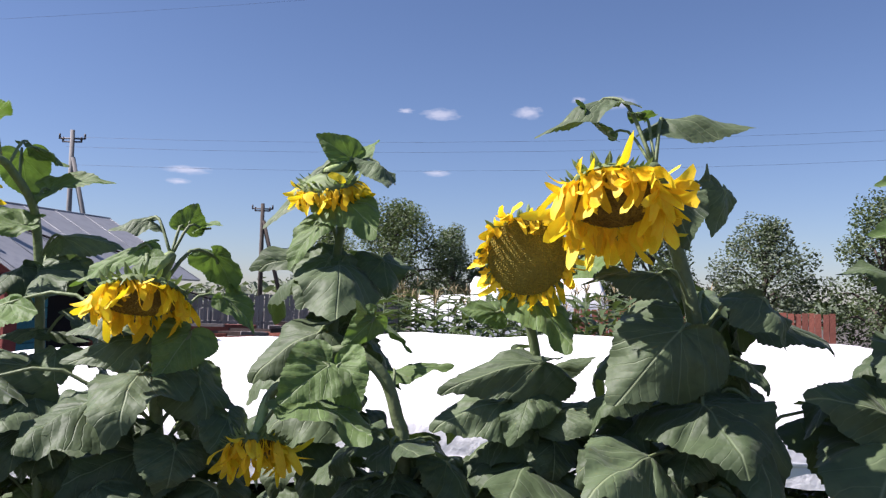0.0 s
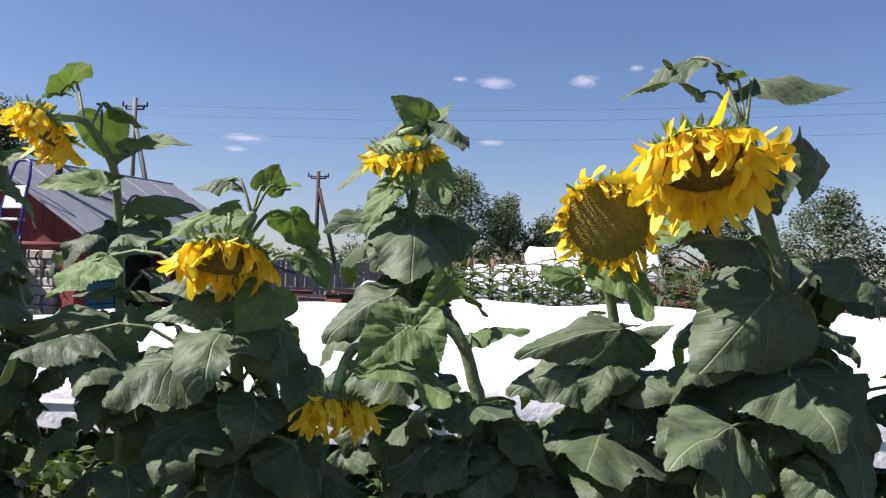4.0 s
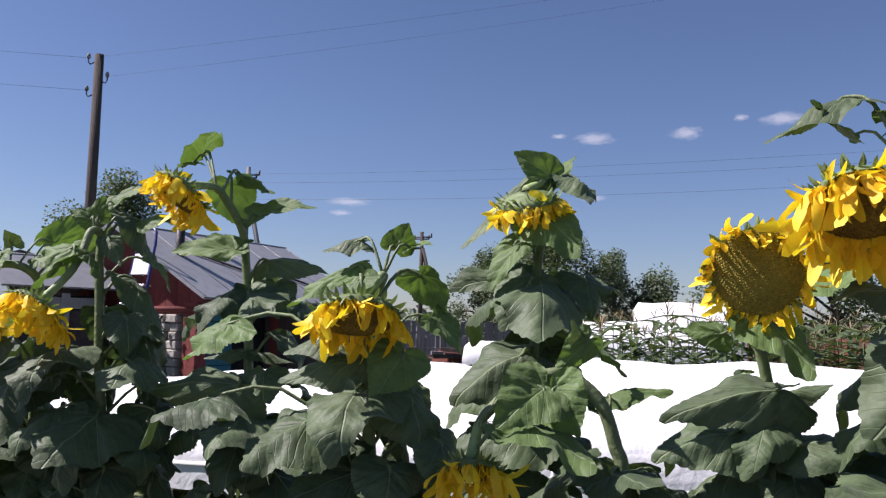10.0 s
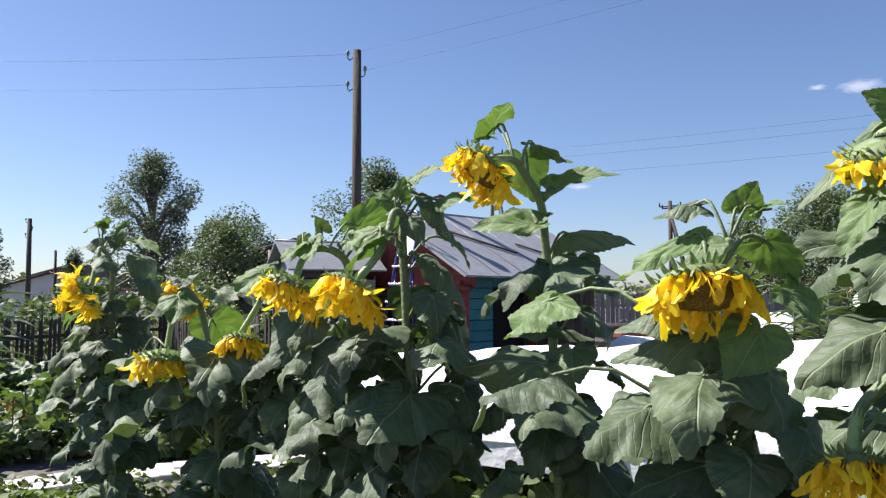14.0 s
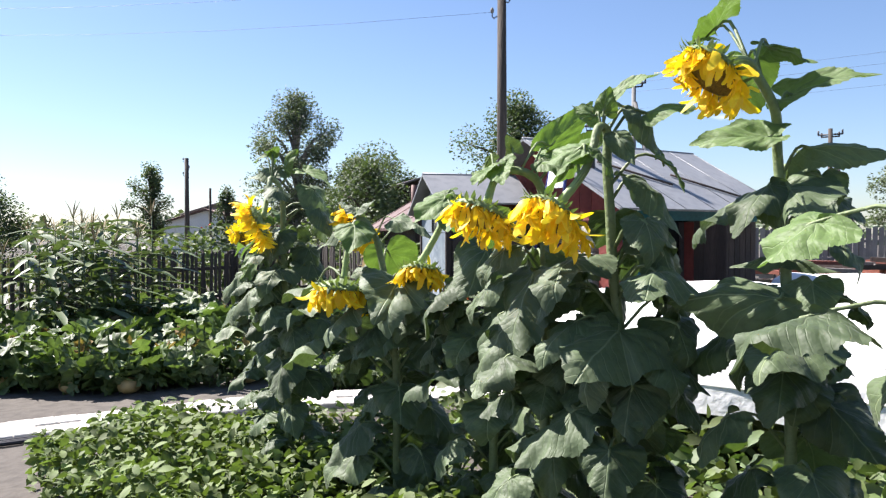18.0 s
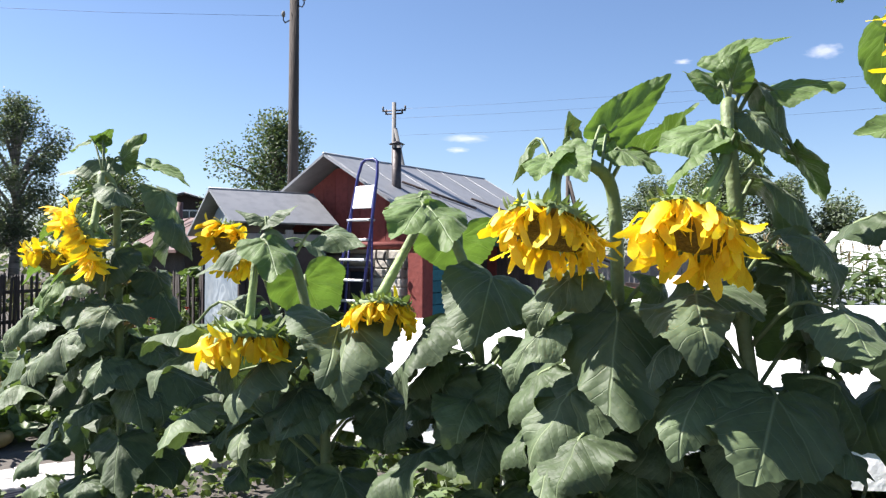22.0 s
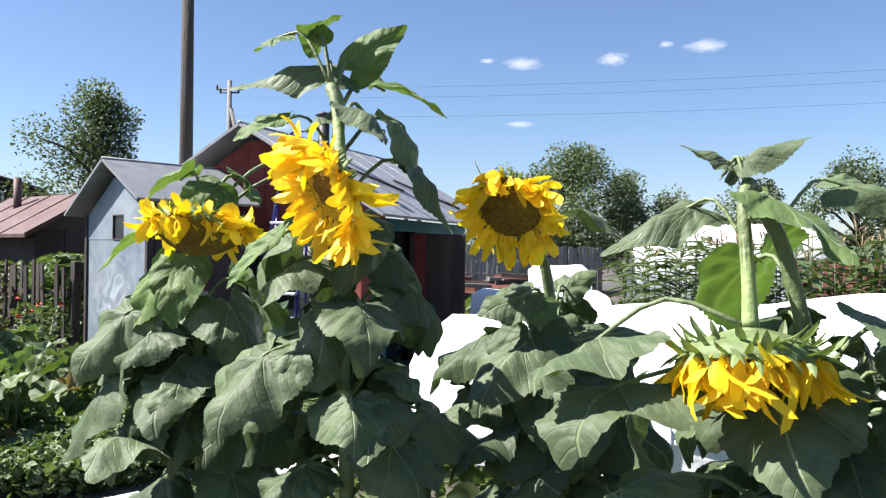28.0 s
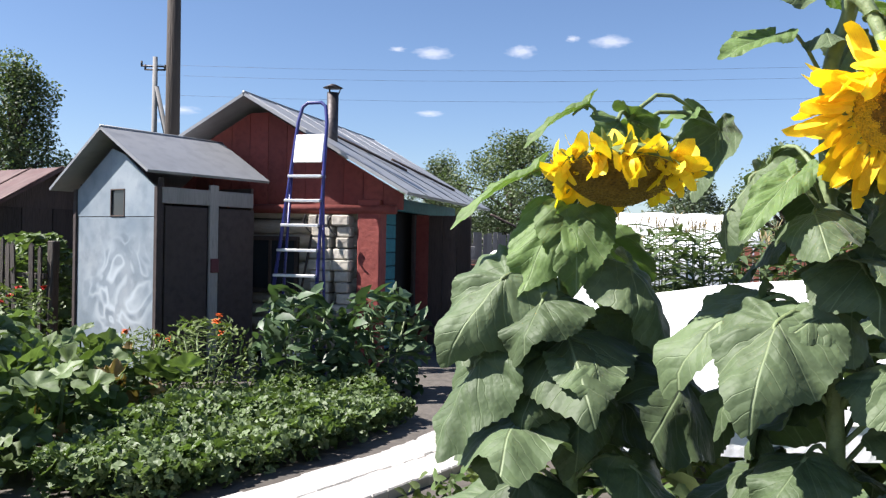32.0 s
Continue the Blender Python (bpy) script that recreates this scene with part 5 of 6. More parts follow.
def leaf_mesh(seed, droop, fold, wave, material):
    """Heart-shaped toothed blade, 1 long from its stalk's end to its tip, y along it, swollen between its veins."""
    rnd = random.Random(seed)
    na, nr = 54, 8
    ph, lean, skew = rnd.uniform(0, 6), rnd.uniform(-0.16, 0.16), rnd.uniform(-0.3, 0.3)
    v, f = [(0, 0, 0)], []
    for i in range(-na, na + 1):
        deg = 177.0 * i / na
        a = math.radians(deg)
        edge = heart(abs(deg)) * (1 + 0.05 * noise.noise(Vector((deg * 0.03, seed, 0.5))))
        edge *= 1 + (0.014 if i % 2 else -0.014)
        for j in range(1, nr + 1):
            q = j / nr
            r = edge * q ** 0.8
            x, y = r * math.sin(a), r * math.cos(a)
            z = -0.75 * fold * abs(x) ** 1.15 + 1.1 * droop * y * (1 - y) - 0.22 * abs(x) ** 2.4
            z += 0.65 * wave * (math.sin(ph + 5.0 * a + 1.5 * math.sin(a)) + 1.6 * noise.noise(Vector((3 * math.sin(a), 3 * math.cos(a), seed)))) * q ** 2.6 + skew * x + 0.2 * noise.noise(Vector((x * 2.3, y * 2.1, seed * 1.7))) * q
            rib = abs(math.sin(4.6 * (abs(a) + 0.12 * y)))                       # main veins fan out from the stalk
            side = abs(math.sin(13.0 * (y - 0.75 * abs(x)) + seed))            # lesser ones run off the midrib
            z += (0.045 * rib + 0.018 * side) * min(1.0, 3 * abs(x)) * (1 - 0.5 * q) + 0.06 * noise.noise(Vector((x * 4.2, y * 4.2, seed))) + 0.022 * noise.noise(Vector((x * 11, y * 11, seed)))
            v.append((x + lean * y * y + 0.03 * noise.noise(Vector((0.3, y * 2.5, seed))), y, z))
    for i in range(2 * na):
        a, b = 1 + i * nr, 1 + (i + 1) * nr
        f.append((0, b, a))
        for j in range(nr - 1):
            f.append((a + j, b + j, b + j + 1, a + j + 1))
    return mesh_of("leaf", v, f, material, True)


BLADES = [leaf_mesh(11, 0.35, 0.6, 0.07, LEAF), leaf_mesh(12, 0.5, 0.8, 0.08, LEAF), leaf_mesh(13, 0.25, 0.45, 0.1, LEAF), leaf_mesh(14, 0.55, 0.95, 0.08, LEAF),
          leaf_mesh(21, 0.45, 0.7, 0.1, LEAF), leaf_mesh(22, 0.3, 0.85, 0.12, LEAF), leaf_mesh(23, 0.6, 0.5, 0.1, LEAF), leaf_mesh(15, 0.4, 0.75, 0.1, LEAF_DARK),
          leaf_mesh(16, 0.5, 0.55, 0.1, LEAF_DARK), leaf_mesh(24, 0.35, 0.9, 0.12, LEAF_DARK)]
YOUNG = [leaf_mesh(17, 0.25, 0.3, 0.05, LEAF_YOUNG), leaf_mesh(18, 0.35, -0.3, 0.06, LEAF_YOUNG), leaf_mesh(19, 0.25, 0.6, 0.06, LEAF)]


def petal_mesh(seed, curl, twist, material):
    rnd = random.Random(seed)
    n = 8
    v, f = [], []
    for i in range(n + 1):
        u = i / n
        w = 0.15 * min(1.0, 0.4 + 1.5 * u) * max(0.0, 1 - ((u - 0.5) / 0.53) ** 6 if u > 0.5 else 1.0) ** 0.5
        zc = curl * u * u + 0.05 * math.sin(7 * u + seed)
        tw = twist * u
        for s in (-1, -0.4, 0.4, 1):
            a = s * w
            ridge = 0.035 * (1 if abs(s) < 0.5 else 0) * math.sin(math.pi * u)
            v.append((a * math.cos(tw) + 0.06 * math.sin(seed) * u * u, u * (1 - 0.18 * abs(curl) * u), zc + a * math.sin(tw) - ridge + rnd.uniform(-0.02, 0.02)))
    for i in range(n):
        for j in range(3):
            f.append((i * 4 + j, i * 4 + j + 1, i * 4 + j + 5, i * 4 + j + 4))
    return mesh_of("petal", v, f, material, True)


PETALS = [petal_mesh(1, 0.25, 0.6, PETAL), petal_mesh(2, 0.55, -0.9, PETAL), petal_mesh(3, -0.35, 1.2, PETAL), petal_mesh(4, 0.7, 0.9, PETAL_OLD),
          petal_mesh(5, -0.6, -1.1, PETAL), petal_mesh(6, 0.1, 0.3, PETAL_OLD)]


CURLED = [petal_mesh(7, 0.9, 0.5, PETAL), petal_mesh(8, -0.8, -0.6, PETAL_OLD), petal_mesh(9, 0.7, -0.9, PETAL), petal_mesh(10, -0.6, 0.8, PETAL)]


def disc_mesh(r, dome, material, rim=None):
    """The seed head: a low dome set with spiralling seeds."""
    v, f = [], []
    rings, n = 5, 22
    for i in range(rings + 1):
        q = r * i / rings
        for k in range(n):
            a = 2 * math.pi * k / n
            v.append((q * math.cos(a), q * math.sin(a), dome * r * (1 - (q / r) ** 2) + 0.02 * r))
    for i in range(rings):
        for k in range(n):
            f.append((i * n + k, (i + 1) * n + k, (i + 1) * n + (k + 1) % n, i * n + (k + 1) % n))
    count = 800
    for k in range(count):
        q = r * 0.985 * math.sqrt((k + 0.5) / count)
        a = k * 2.39996
        c = Vector((q * math.cos(a), q * math.sin(a), dome * r * (1 - (q / r) ** 2) + 0.02 * r))
        s = r * 0.036
        hgt = s * (0.8 if q > r * 0.55 else 0.5) * random.uniform(0.7, 1.2)
        b = len(v)
        er, et = Vector((math.cos(a), math.sin(a), 0)), Vector((-math.sin(a), math.cos(a), 0))
        v += [tuple(c + er * s), tuple(c + et * s), tuple(c - er * s), tuple(c - et * s), tuple(c + Vector((0, 0, hgt)))]
        f += [(b, b + 1, b + 4), (b + 1, b + 2, b + 4), (b + 2, b + 3, b + 4), (b + 3, b, b + 4)]
    me = mesh_of("seed_disc", v, f, material)
    if rim:                                            # florets still in bloom round the edge
        me.materials.append(rim)
        for p in me.polygons:
            if p.center.xy.length > 0.52 * r * (1 + 0.1 * math.sin(7 * math.atan2(p.center.y, p.center.x))):
                p.material_index = 1
    return me


def back_mesh(r):
    """The green back of the head, a bowl that closes to the neck."""
    v, f = [], []
    n = 20
    prof = [(1.03, 0.02), (1.04, -0.08), (0.9, -0.22), (0.55, -0.36), (0.2, -0.46)]
    for q, z in prof:
        for k in range(n):
            a = 2 * math.pi * k / n
            v.append((r * q * math.cos(a), r * q * math.sin(a), r * z))
    for i in range(len(prof) - 1):
        for k in range(n):
            f.append((i * n + k, (i + 1) * n + k, (i + 1) * n + (k + 1) % n, i * n + (k + 1) % n))
    f.append(tuple((len(prof) - 1) * n + k for k in range(n)))
    return mesh_of("receptacle", v, f, BRACT, True)


def sunflower(base, stem, head, face, r, petal, leaves, label, low=18, green=False, dome=0.16, droop=1.0, kept=1.0, thick=0.0165, gold=False, bulk=5, bract=0.62, bare=7, more=(), mid=20, broad=0.92, loose=1.0, shrunk=False):
    """A plant from its root, a line for its stem, the seed head with its facing, and blades given by stalk end, tip and breadth."""
    rnd = random.Random(int(1000 * (base[0] + 20)) + len(leaves))
    root = Vector((base[0], base[1], 0))
    plant = thing("sunflower", label, "sunflower", root, "sunflowers in the row")
    loc = lambda p: Vector(p) - root  # noqa: E731
    face = Vector(face).normalized()
    head = Vector(head)
    line = spline([tuple(root)] + list(stem) + [tuple(head - face * r * 0.45)], 6)
    top = max(p.z for p in line)
    bar("stem", [p - root for p in line], lambda u: thick * (1.12 - 0.42 * u), STEM, plant, 9)
    neck = line[-bare:]
    bar("neck", [p - root for p in neck], lambda u: thick * (0.72 + 0.25 * u * u), NECK, plant, 9, "pale ribbed neck under the head")
    # the head
    turn = frame_of(face.cross(Vector((0.2, 0.5, 0.9))), face)
    hm = Matrix.Translation(loc(head)) @ turn.to_4x4()
    hd = part("flower_head", disc_mesh(r, dome, SEED_GREEN if green else SEED_GOLD if gold else SEED, BLOOM if gold else None), None, plant, "round brown seed head", hm)
    part("receptacle", back_mesh(r), None, hd)
    inv = turn.transposed()
    pl = []
    for k in range(110):
        a = k * 2.39996
        e = Vector((math.cos(a), math.sin(a), 0))
        ring = k % 3
        d = e * (1.0 - 0.1 * ring) + Vector((rnd.gauss(0, 0.42), rnd.gauss(0, 0.42), rnd.uniform(-0.3, 0.4)))
        st = e * r * (1.0 - 0.14 * ring) + Vector((0, 0, r * (-0.05 - 0.1 * ring)))
        s = (r * rnd.uniform(0.15, 0.42) + 0.014) * bract
        pl.append(Matrix.Translation(st) @ frame_of(d, Vector((0, 0, -1 if k % 2 else 1)) + e * 0.3).to_4x4() @ Matrix.Scale(s, 4))
    part("bract_ring", scatter("bract_ring", blade_unit(0.2, 5, -0.75, 0.4), pl, BRACT), None, hd, "ring of pointed green bracts")
    down = inv @ Vector((0, 0, -1))
    n = int(128 * kept)
    for k in range(n):
        a = 2 * math.pi * (k + rnd.uniform(-0.4, 0.4)) / n
        e = Vector((math.cos(a), math.sin(a), 0))
        over = loose * max(0.0, -e.dot(down))             # petals above the disc flop over its face
        out = 0.85 - 0.45 * over - 0.74 * max(0.0, down.z)
        d = e * out * (1 + loose * rnd.uniform(-0.7, 0.8)) + Vector((0, 0, rnd.uniform(-0.15, 0.3) + 0.6 * over * rnd.random())) + down * rnd.uniform(0.2, 1.1) * droop + loose * Vector((rnd.gauss(0, 0.28), rnd.gauss(0, 0.28), rnd.gauss(0, 0.25)))
        st = e * r * 0.99 + Vector((0, 0, r * rnd.uniform(-0.08, 0.06)))
        s = petal * rnd.uniform(0.45, 1.1)
        part("petal", rnd.choice(CURLED if shrunk else PETALS), None, hd,
             m=Matrix.Translation(st) @ frame_of(d, Vector((0, 0, 1)) + loose * Vector((rnd.gauss(0, 0.5), rnd.gauss(0, 0.5), 0))).to_4x4() @ Matrix.Diagonal((s * rnd.uniform(0.85, 1.25) * broad, s, s, 1)))
    # blades
    spec = [(Vector(q[:3]), Vector(q[3:6]), q[6], True) for q in list(leaves) + list(more)]
    for k in range(bulk):                             # inner blades behind the stem
        z = 0.45 + (top - 0.75) * (k + rnd.random()) / bulk
        at = min(line, key=lambda p: abs(p.z - z))
        a = k * 2.4 + rnd.uniform(-0.5, 0.5)
        e = Vector((math.cos(a), 0.35 + 0.5 * abs(math.sin(a)), 0))
        b = Vector((at.x, at.y, z + 0.06)) + e * rnd.uniform(0.1, 0.2)
        s = rnd.uniform(0.13, 0.2)
        spec.append((b, b + e * s * rnd.uniform(0.3, 0.7) + Vector((-0.02, 0, -s * rnd.uniform(0.6, 0.95))), s, False))
    told = [(q[0] + q[1]) / 2 for q in spec]
    for k in range(mid):                              # blades all up the stem, where there is room
        z = 0.82 + (top - 1.15) * (k + rnd.random()) / mid
        at = min(line[:30], key=lambda p: abs(p.z - z))
        a = k * 2.4 + rnd.uniform(-0.4, 0.4)
        e = Vector((math.cos(a), math.sin(a) * 0.8 + 0.15, 0))
        b = Vector((at.x, at.y, z + 0.08)) + e * rnd.uniform(0.1, 0.2)
        s = rnd.uniform(0.13, 0.19)
        t = b + e * s * rnd.uniform(0.15, 0.65) + Vector((-0.02, -0.02, -s * rnd.uniform(0.55, 1.0)))
        c = (b + t) / 2
        if all((c - q).length > 0.115 for q in told) and (c - head).length > 2.2 * r:
            spec.append((b, t, s, False))
    for k in range(low):                              # old blades near the ground
        z = 0.2 + 0.92 * (k + rnd.random() * 0.6) / low
        a = k * 2.4 + rnd.uniform(-0.4, 0.4)
        e = Vector((math.cos(a), math.sin(a) * 0.8 - 0.1, 0))
        at = min(line[:24], key=lambda p: abs(p.z - z))
        b = Vector((at.x, at.y, z + 0.05)) + e * rnd.uniform(0.1, 0.18)
        s = rnd.uniform(0.15, 0.21)
        spec.append((b, b + e * s * rnd.uniform(0.3, 0.8) + Vector((0, 0, -s * rnd.uniform(0.5, 0.9))), s, False))
    for b, t, wide, shown in spec:
        d = t - b
        size = d.length
        at = min(line, key=lambda p: (p - b).length + 1.2 * abs((p.z + 0.05 + 0.25 * ((p - b).xy.length)) - b.z))
        out = Vector((b.x + t.x - 2 * at.x, b.y + t.y - 2 * at.y, 0))
        out = out.normalized() if out.length > 1e-3 else Vector((0, -1, 0))
        flat = max(0.0, 1 - abs(d.z) / size * 1.6)
        up = Vector((-0.12, -0.38 - 0.5 * flat, 0.45 + 0.6 * flat)) + out * (0.75 - 0.5 * flat) + Vector((rnd.gauss(0, 0.16), rnd.gauss(0, 0.12), rnd.gauss(0, 0.1)))
        young = b.z > top - 0.2 or wide < 0.085
        blade = YOUNG[rnd.randrange(3)] if young else BLADES[rnd.randrange(10)] if shown else BLADES[5 + rnd.randrange(5)]
        part("leaf", blade, None, plant, m=Matrix.Translation(loc(b)) @ frame_of(d, up).to_4x4() @ Matrix.Diagonal((wide * (1.16 if shown else 1.08), size * 1.05, (wide + size) / 2, 1)))
        reach = (b - at).length
        mid = at.lerp(b, 0.55) + Vector((0, 0, 0.02 + 0.16 * reach))
        v, f = tube([p - root for p in spline([at, mid, b, b + d.normalized() * 0.025], 3)], lambda u: (0.0055 - 0.002 * u) * (1 if wide > 0.1 else 0.75), 5)
        part("leaf_stalk", mesh_of("leaf_stalk", v, f, STEM, True), None, plant)
    return plant


sunflower((1.04, 2.25), [(1.04, 2.25, 0.45), (1.04, 2.25, 1.2), (1.03, 2.25, 1.38), (0.99, 2.25, 1.55), (0.95, 2.25, 1.68), (0.93, 2.21, 1.74), (0.9, 2.17, 1.77), (0.88, 2.13, 1.77)],
          (0.77, 2.05, 1.69), (-0.12, -0.58, -0.81), 0.097, 0.1, [
    (0.94, 2.23, 1.91, 1.16, 2.2, 1.9, 0.13), (0.8, 2.23, 1.96, 0.62, 2.21, 1.86, 0.11),
    (0.8, 2.23, 1.87, 0.72, 2.21, 1.95, 0.08), (0.93, 2.16, 1.72, 0.96, 2.08, 1.59, 0.16),
    (1.09, 2.23, 1.74, 1.06, 2.21, 1.62, 0.1), (0.91, 2.16, 1.53, 0.73, 2.14, 1.5, 0.11),
    (0.96, 2.16, 1.4, 0.8, 2.14, 1.22, 0.24), (1.08, 2.34, 1.48, 1.28, 2.44, 1.38, 0.23),
    (1.01, 2.16, 1.23, 1.05, 2.01, 1.08, 0.26), (0.89, 2.16, 1.11, 0.7, 1.99, 1.03, 0.23),
    (0.82, 2.34, 1.59, 0.74, 2.39, 1.51, 0.12), (0.89, 2.23, 1.91, 0.84, 2.16, 1.9, 0.06),
    (1.05, 2.23, 1.75, 1.04, 2.21, 1.8, 0.05),
], "huge sunflower, heavy drooping head arching over its neighbour", kept=1.0, thick=0.02, droop=0.45, loose=0.65, more=[
    (1.13, 2.2, 1.2, 1.14, 2.08, 0.95, 0.24), (1.24, 2.35, 1.43, 1.44, 2.4, 1.31, 0.15),
    (1.47, 2.42, 1.16, 1.6, 2.4, 0.94, 0.28),
])
sunflower((0.68, 2.38), [(0.68, 2.38, 0.45), (0.68, 2.38, 1.04), (0.67, 2.38, 1.17), (0.65, 2.36, 1.32), (0.62, 2.33, 1.46)],
          (0.61, 2.25, 1.57), (-0.14, -0.95, -0.06), 0.097, 0.06, [
    (0.63, 2.29, 1.47, 0.72, 2.21, 1.34, 0.17), (0.55, 2.36, 1.43, 0.45, 2.34, 1.43, 0.07),
    (0.66, 2.29, 1.31, 0.41, 2.27, 1.23, 0.13), (0.69, 2.47, 1.27, 0.83, 2.49, 1.32, 0.08),
    (0.7, 2.29, 1.19, 0.9, 2.27, 1.2, 0.13), (0.56, 2.29, 1.21, 0.39, 2.27, 1.14, 0.15),
    (0.62, 2.29, 1.07, 0.55, 2.11, 0.97, 0.27),
], "sunflower with a full round head of ripening seed", green=True, kept=0.8)
sunflower((0.32, 2.3), [(0.32, 2.3, 0.45), (0.32, 2.3, 1.05), (0.3, 2.3, 1.17), (0.27, 2.3, 1.26), (0.22, 2.3, 1.31), (0.17, 2.3, 1.33), (0.09, 2.29, 1.31), (0.03, 2.27, 1.26), (-0.01, 2.25, 1.21)],
          (-0.02, 2.2, 1.11), (0.05, -0.45, -0.9), 0.065, 0.07, [
    (0.24, 2.28, 1.41, 0.17, 2.26, 1.34, 0.07), (0.25, 2.39, 1.4, 0.33, 2.41, 1.32, 0.08),
    (0.22, 2.28, 1.41, 0.2, 2.22, 1.45, 0.05), (0.14, 2.21, 1.3, 0.04, 2.12, 1.21, 0.15),
    (0.16, 2.21, 1.3, 0.23, 2.17, 1.21, 0.12), (0.29, 2.39, 1.27, 0.44, 2.41, 1.29, 0.09),
    (0.1, 2.21, 1.22, 0.26, 2.09, 1.14, 0.21), (0.29, 2.21, 1.12, 0.37, 2.08, 1.1, 0.14),
], "low sunflower with a small hanging head on an arched stem", kept=0.6, bare=9)
sunflower((0.05, 2.78), [(0.05, 2.78, 0.45), (0.05, 2.78, 1.04), (0.07, 2.78, 1.21), (0.09, 2.78, 1.4), (0.09, 2.78, 1.56), (0.11, 2.77, 1.72), (0.12, 2.77, 1.83), (0.13, 2.77, 1.88)],
          (0.07, 2.72, 1.8), (0.15, 0.35, -0.92), 0.085, 0.07, [
    (0.13, 2.76, 1.89, 0.02, 2.74, 1.95, 0.1), (0.15, 2.87, 1.91, 0.21, 2.94, 1.97, 0.1),
    (0.21, 2.76, 1.88, 0.26, 2.66, 1.79, 0.13), (0.06, 2.76, 1.87, -0.13, 2.74, 1.67, 0.12),
    (0.06, 2.69, 1.69, -0.02, 2.67, 1.53, 0.13), (0.11, 2.69, 1.76, 0.23, 2.63, 1.64, 0.18),
    (0.09, 2.76, 1.57, -0.16, 2.74, 1.54, 0.13), (0.08, 2.69, 1.57, 0.02, 2.58, 1.42, 0.17),
    (0.11, 2.69, 1.56, 0.12, 2.51, 1.38, 0.24), (0.14, 2.87, 1.59, 0.37, 2.89, 1.53, 0.12),
    (0.06, 2.69, 1.36, -0.13, 2.67, 1.21, 0.22), (0.07, 2.69, 1.18, -0.14, 2.67, 1, 0.24),
    (0.14, 2.87, 1.37, 0.28, 2.89, 1.39, 0.1), (0.1, 2.87, 1.42, 0.17, 2.97, 1.29, 0.19),
], "tall sunflower whose head is turned away")
sunflower((-0.27, 2.28), [(-0.27, 2.28, 0.45), (-0.27, 2.28, 1), (-0.28, 2.28, 1.18), (-0.28, 2.28, 1.33), (-0.28, 2.25, 1.44), (-0.26, 2.23, 1.51), (-0.24, 2.21, 1.55)],
          (-0.28, 2.14, 1.45), (0.1, -0.42, -0.9), 0.092, 0.068, [
    (-0.31, 2.26, 1.64, -0.4, 2.24, 1.61, 0.07), (-0.22, 2.26, 1.62, -0.18, 2.22, 1.67, 0.07),
    (-0.18, 2.26, 1.62, -0.12, 2.23, 1.62, 0.05), (-0.29, 2.19, 1.54, -0.37, 2.17, 1.42, 0.11),
    (-0.33, 2.26, 1.57, -0.48, 2.24, 1.47, 0.08), (-0.18, 2.37, 1.56, -0.13, 2.41, 1.46, 0.12),
    (-0.14, 2.37, 1.45, -0.08, 2.39, 1.36, 0.1), (-0.36, 2.26, 1.41, -0.49, 2.24, 1.36, 0.11),
    (-0.3, 2.26, 1.36, -0.5, 2.24, 1.29, 0.12), (-0.18, 2.19, 1.37, -0.23, 2.13, 1.27, 0.12),
    (-0.29, 2.19, 1.28, -0.28, 2.04, 1.15, 0.19), (-0.4, 2.19, 1.21, -0.52, 2.08, 1.11, 0.2),
    (-0.28, 2.19, 1.1, -0.45, 2.15, 1.01, 0.19), (-0.28, 2.37, 1.3, -0.18, 2.42, 1.24, 0.12),
], "sunflower with a shaggy nodding head", bare=8, more=[
    (-0.66, 2.20, 1.25, -0.77, 2.10, 1.16, 0.24), (-0.68, 2.35, 1.43, -0.77, 2.30, 1.33, 0.20),
])
sunflower((-0.86, 2.95), [(-0.86, 2.95, 0.45), (-0.86, 2.95, 0.84), (-0.87, 2.95, 1.12), (-0.88, 2.95, 1.38), (-0.9, 2.95, 1.63), (-0.89, 2.88, 1.74), (-0.92, 2.81, 1.83), (-0.93, 2.74, 1.86)],
          (-0.99, 2.63, 1.82), (-0.4, -0.5, -0.75), 0.085, 0.075, [
    (-1.07, 2.93, 2, -0.95, 2.8, 2.04, 0.14), (-1.1, 2.93, 1.98, -1.11, 2.85, 1.95, 0.07),
    (-0.92, 2.93, 1.93, -0.79, 2.91, 1.86, 0.11), (-1.01, 3.04, 1.92, -1.01, 3.1, 1.77, 0.15),
    (-0.86, 2.93, 1.79, -0.63, 2.91, 1.8, 0.12), (-0.81, 2.93, 1.64, -0.6, 2.91, 1.6, 0.11),
    (-0.9, 2.86, 1.67, -1.11, 2.84, 1.64, 0.13), (-0.9, 2.86, 1.54, -0.93, 2.72, 1.41, 0.18),
    (-0.85, 2.86, 1.53, -0.74, 2.69, 1.42, 0.19), (-0.88, 2.93, 1.34, -1.02, 2.91, 1.31, 0.06),
    (-0.87, 2.86, 1.23, -1.19, 2.84, 1.19, 0.17), (-0.89, 3.04, 1.33, -0.75, 3.06, 1.3, 0.07),
    (-0.84, 2.86, 1.13, -0.87, 2.68, 1.01, 0.22), (-0.89, 3.04, 1.07, -0.74, 3.14, 1, 0.21),
], "very tall sunflower with a head high above the row")
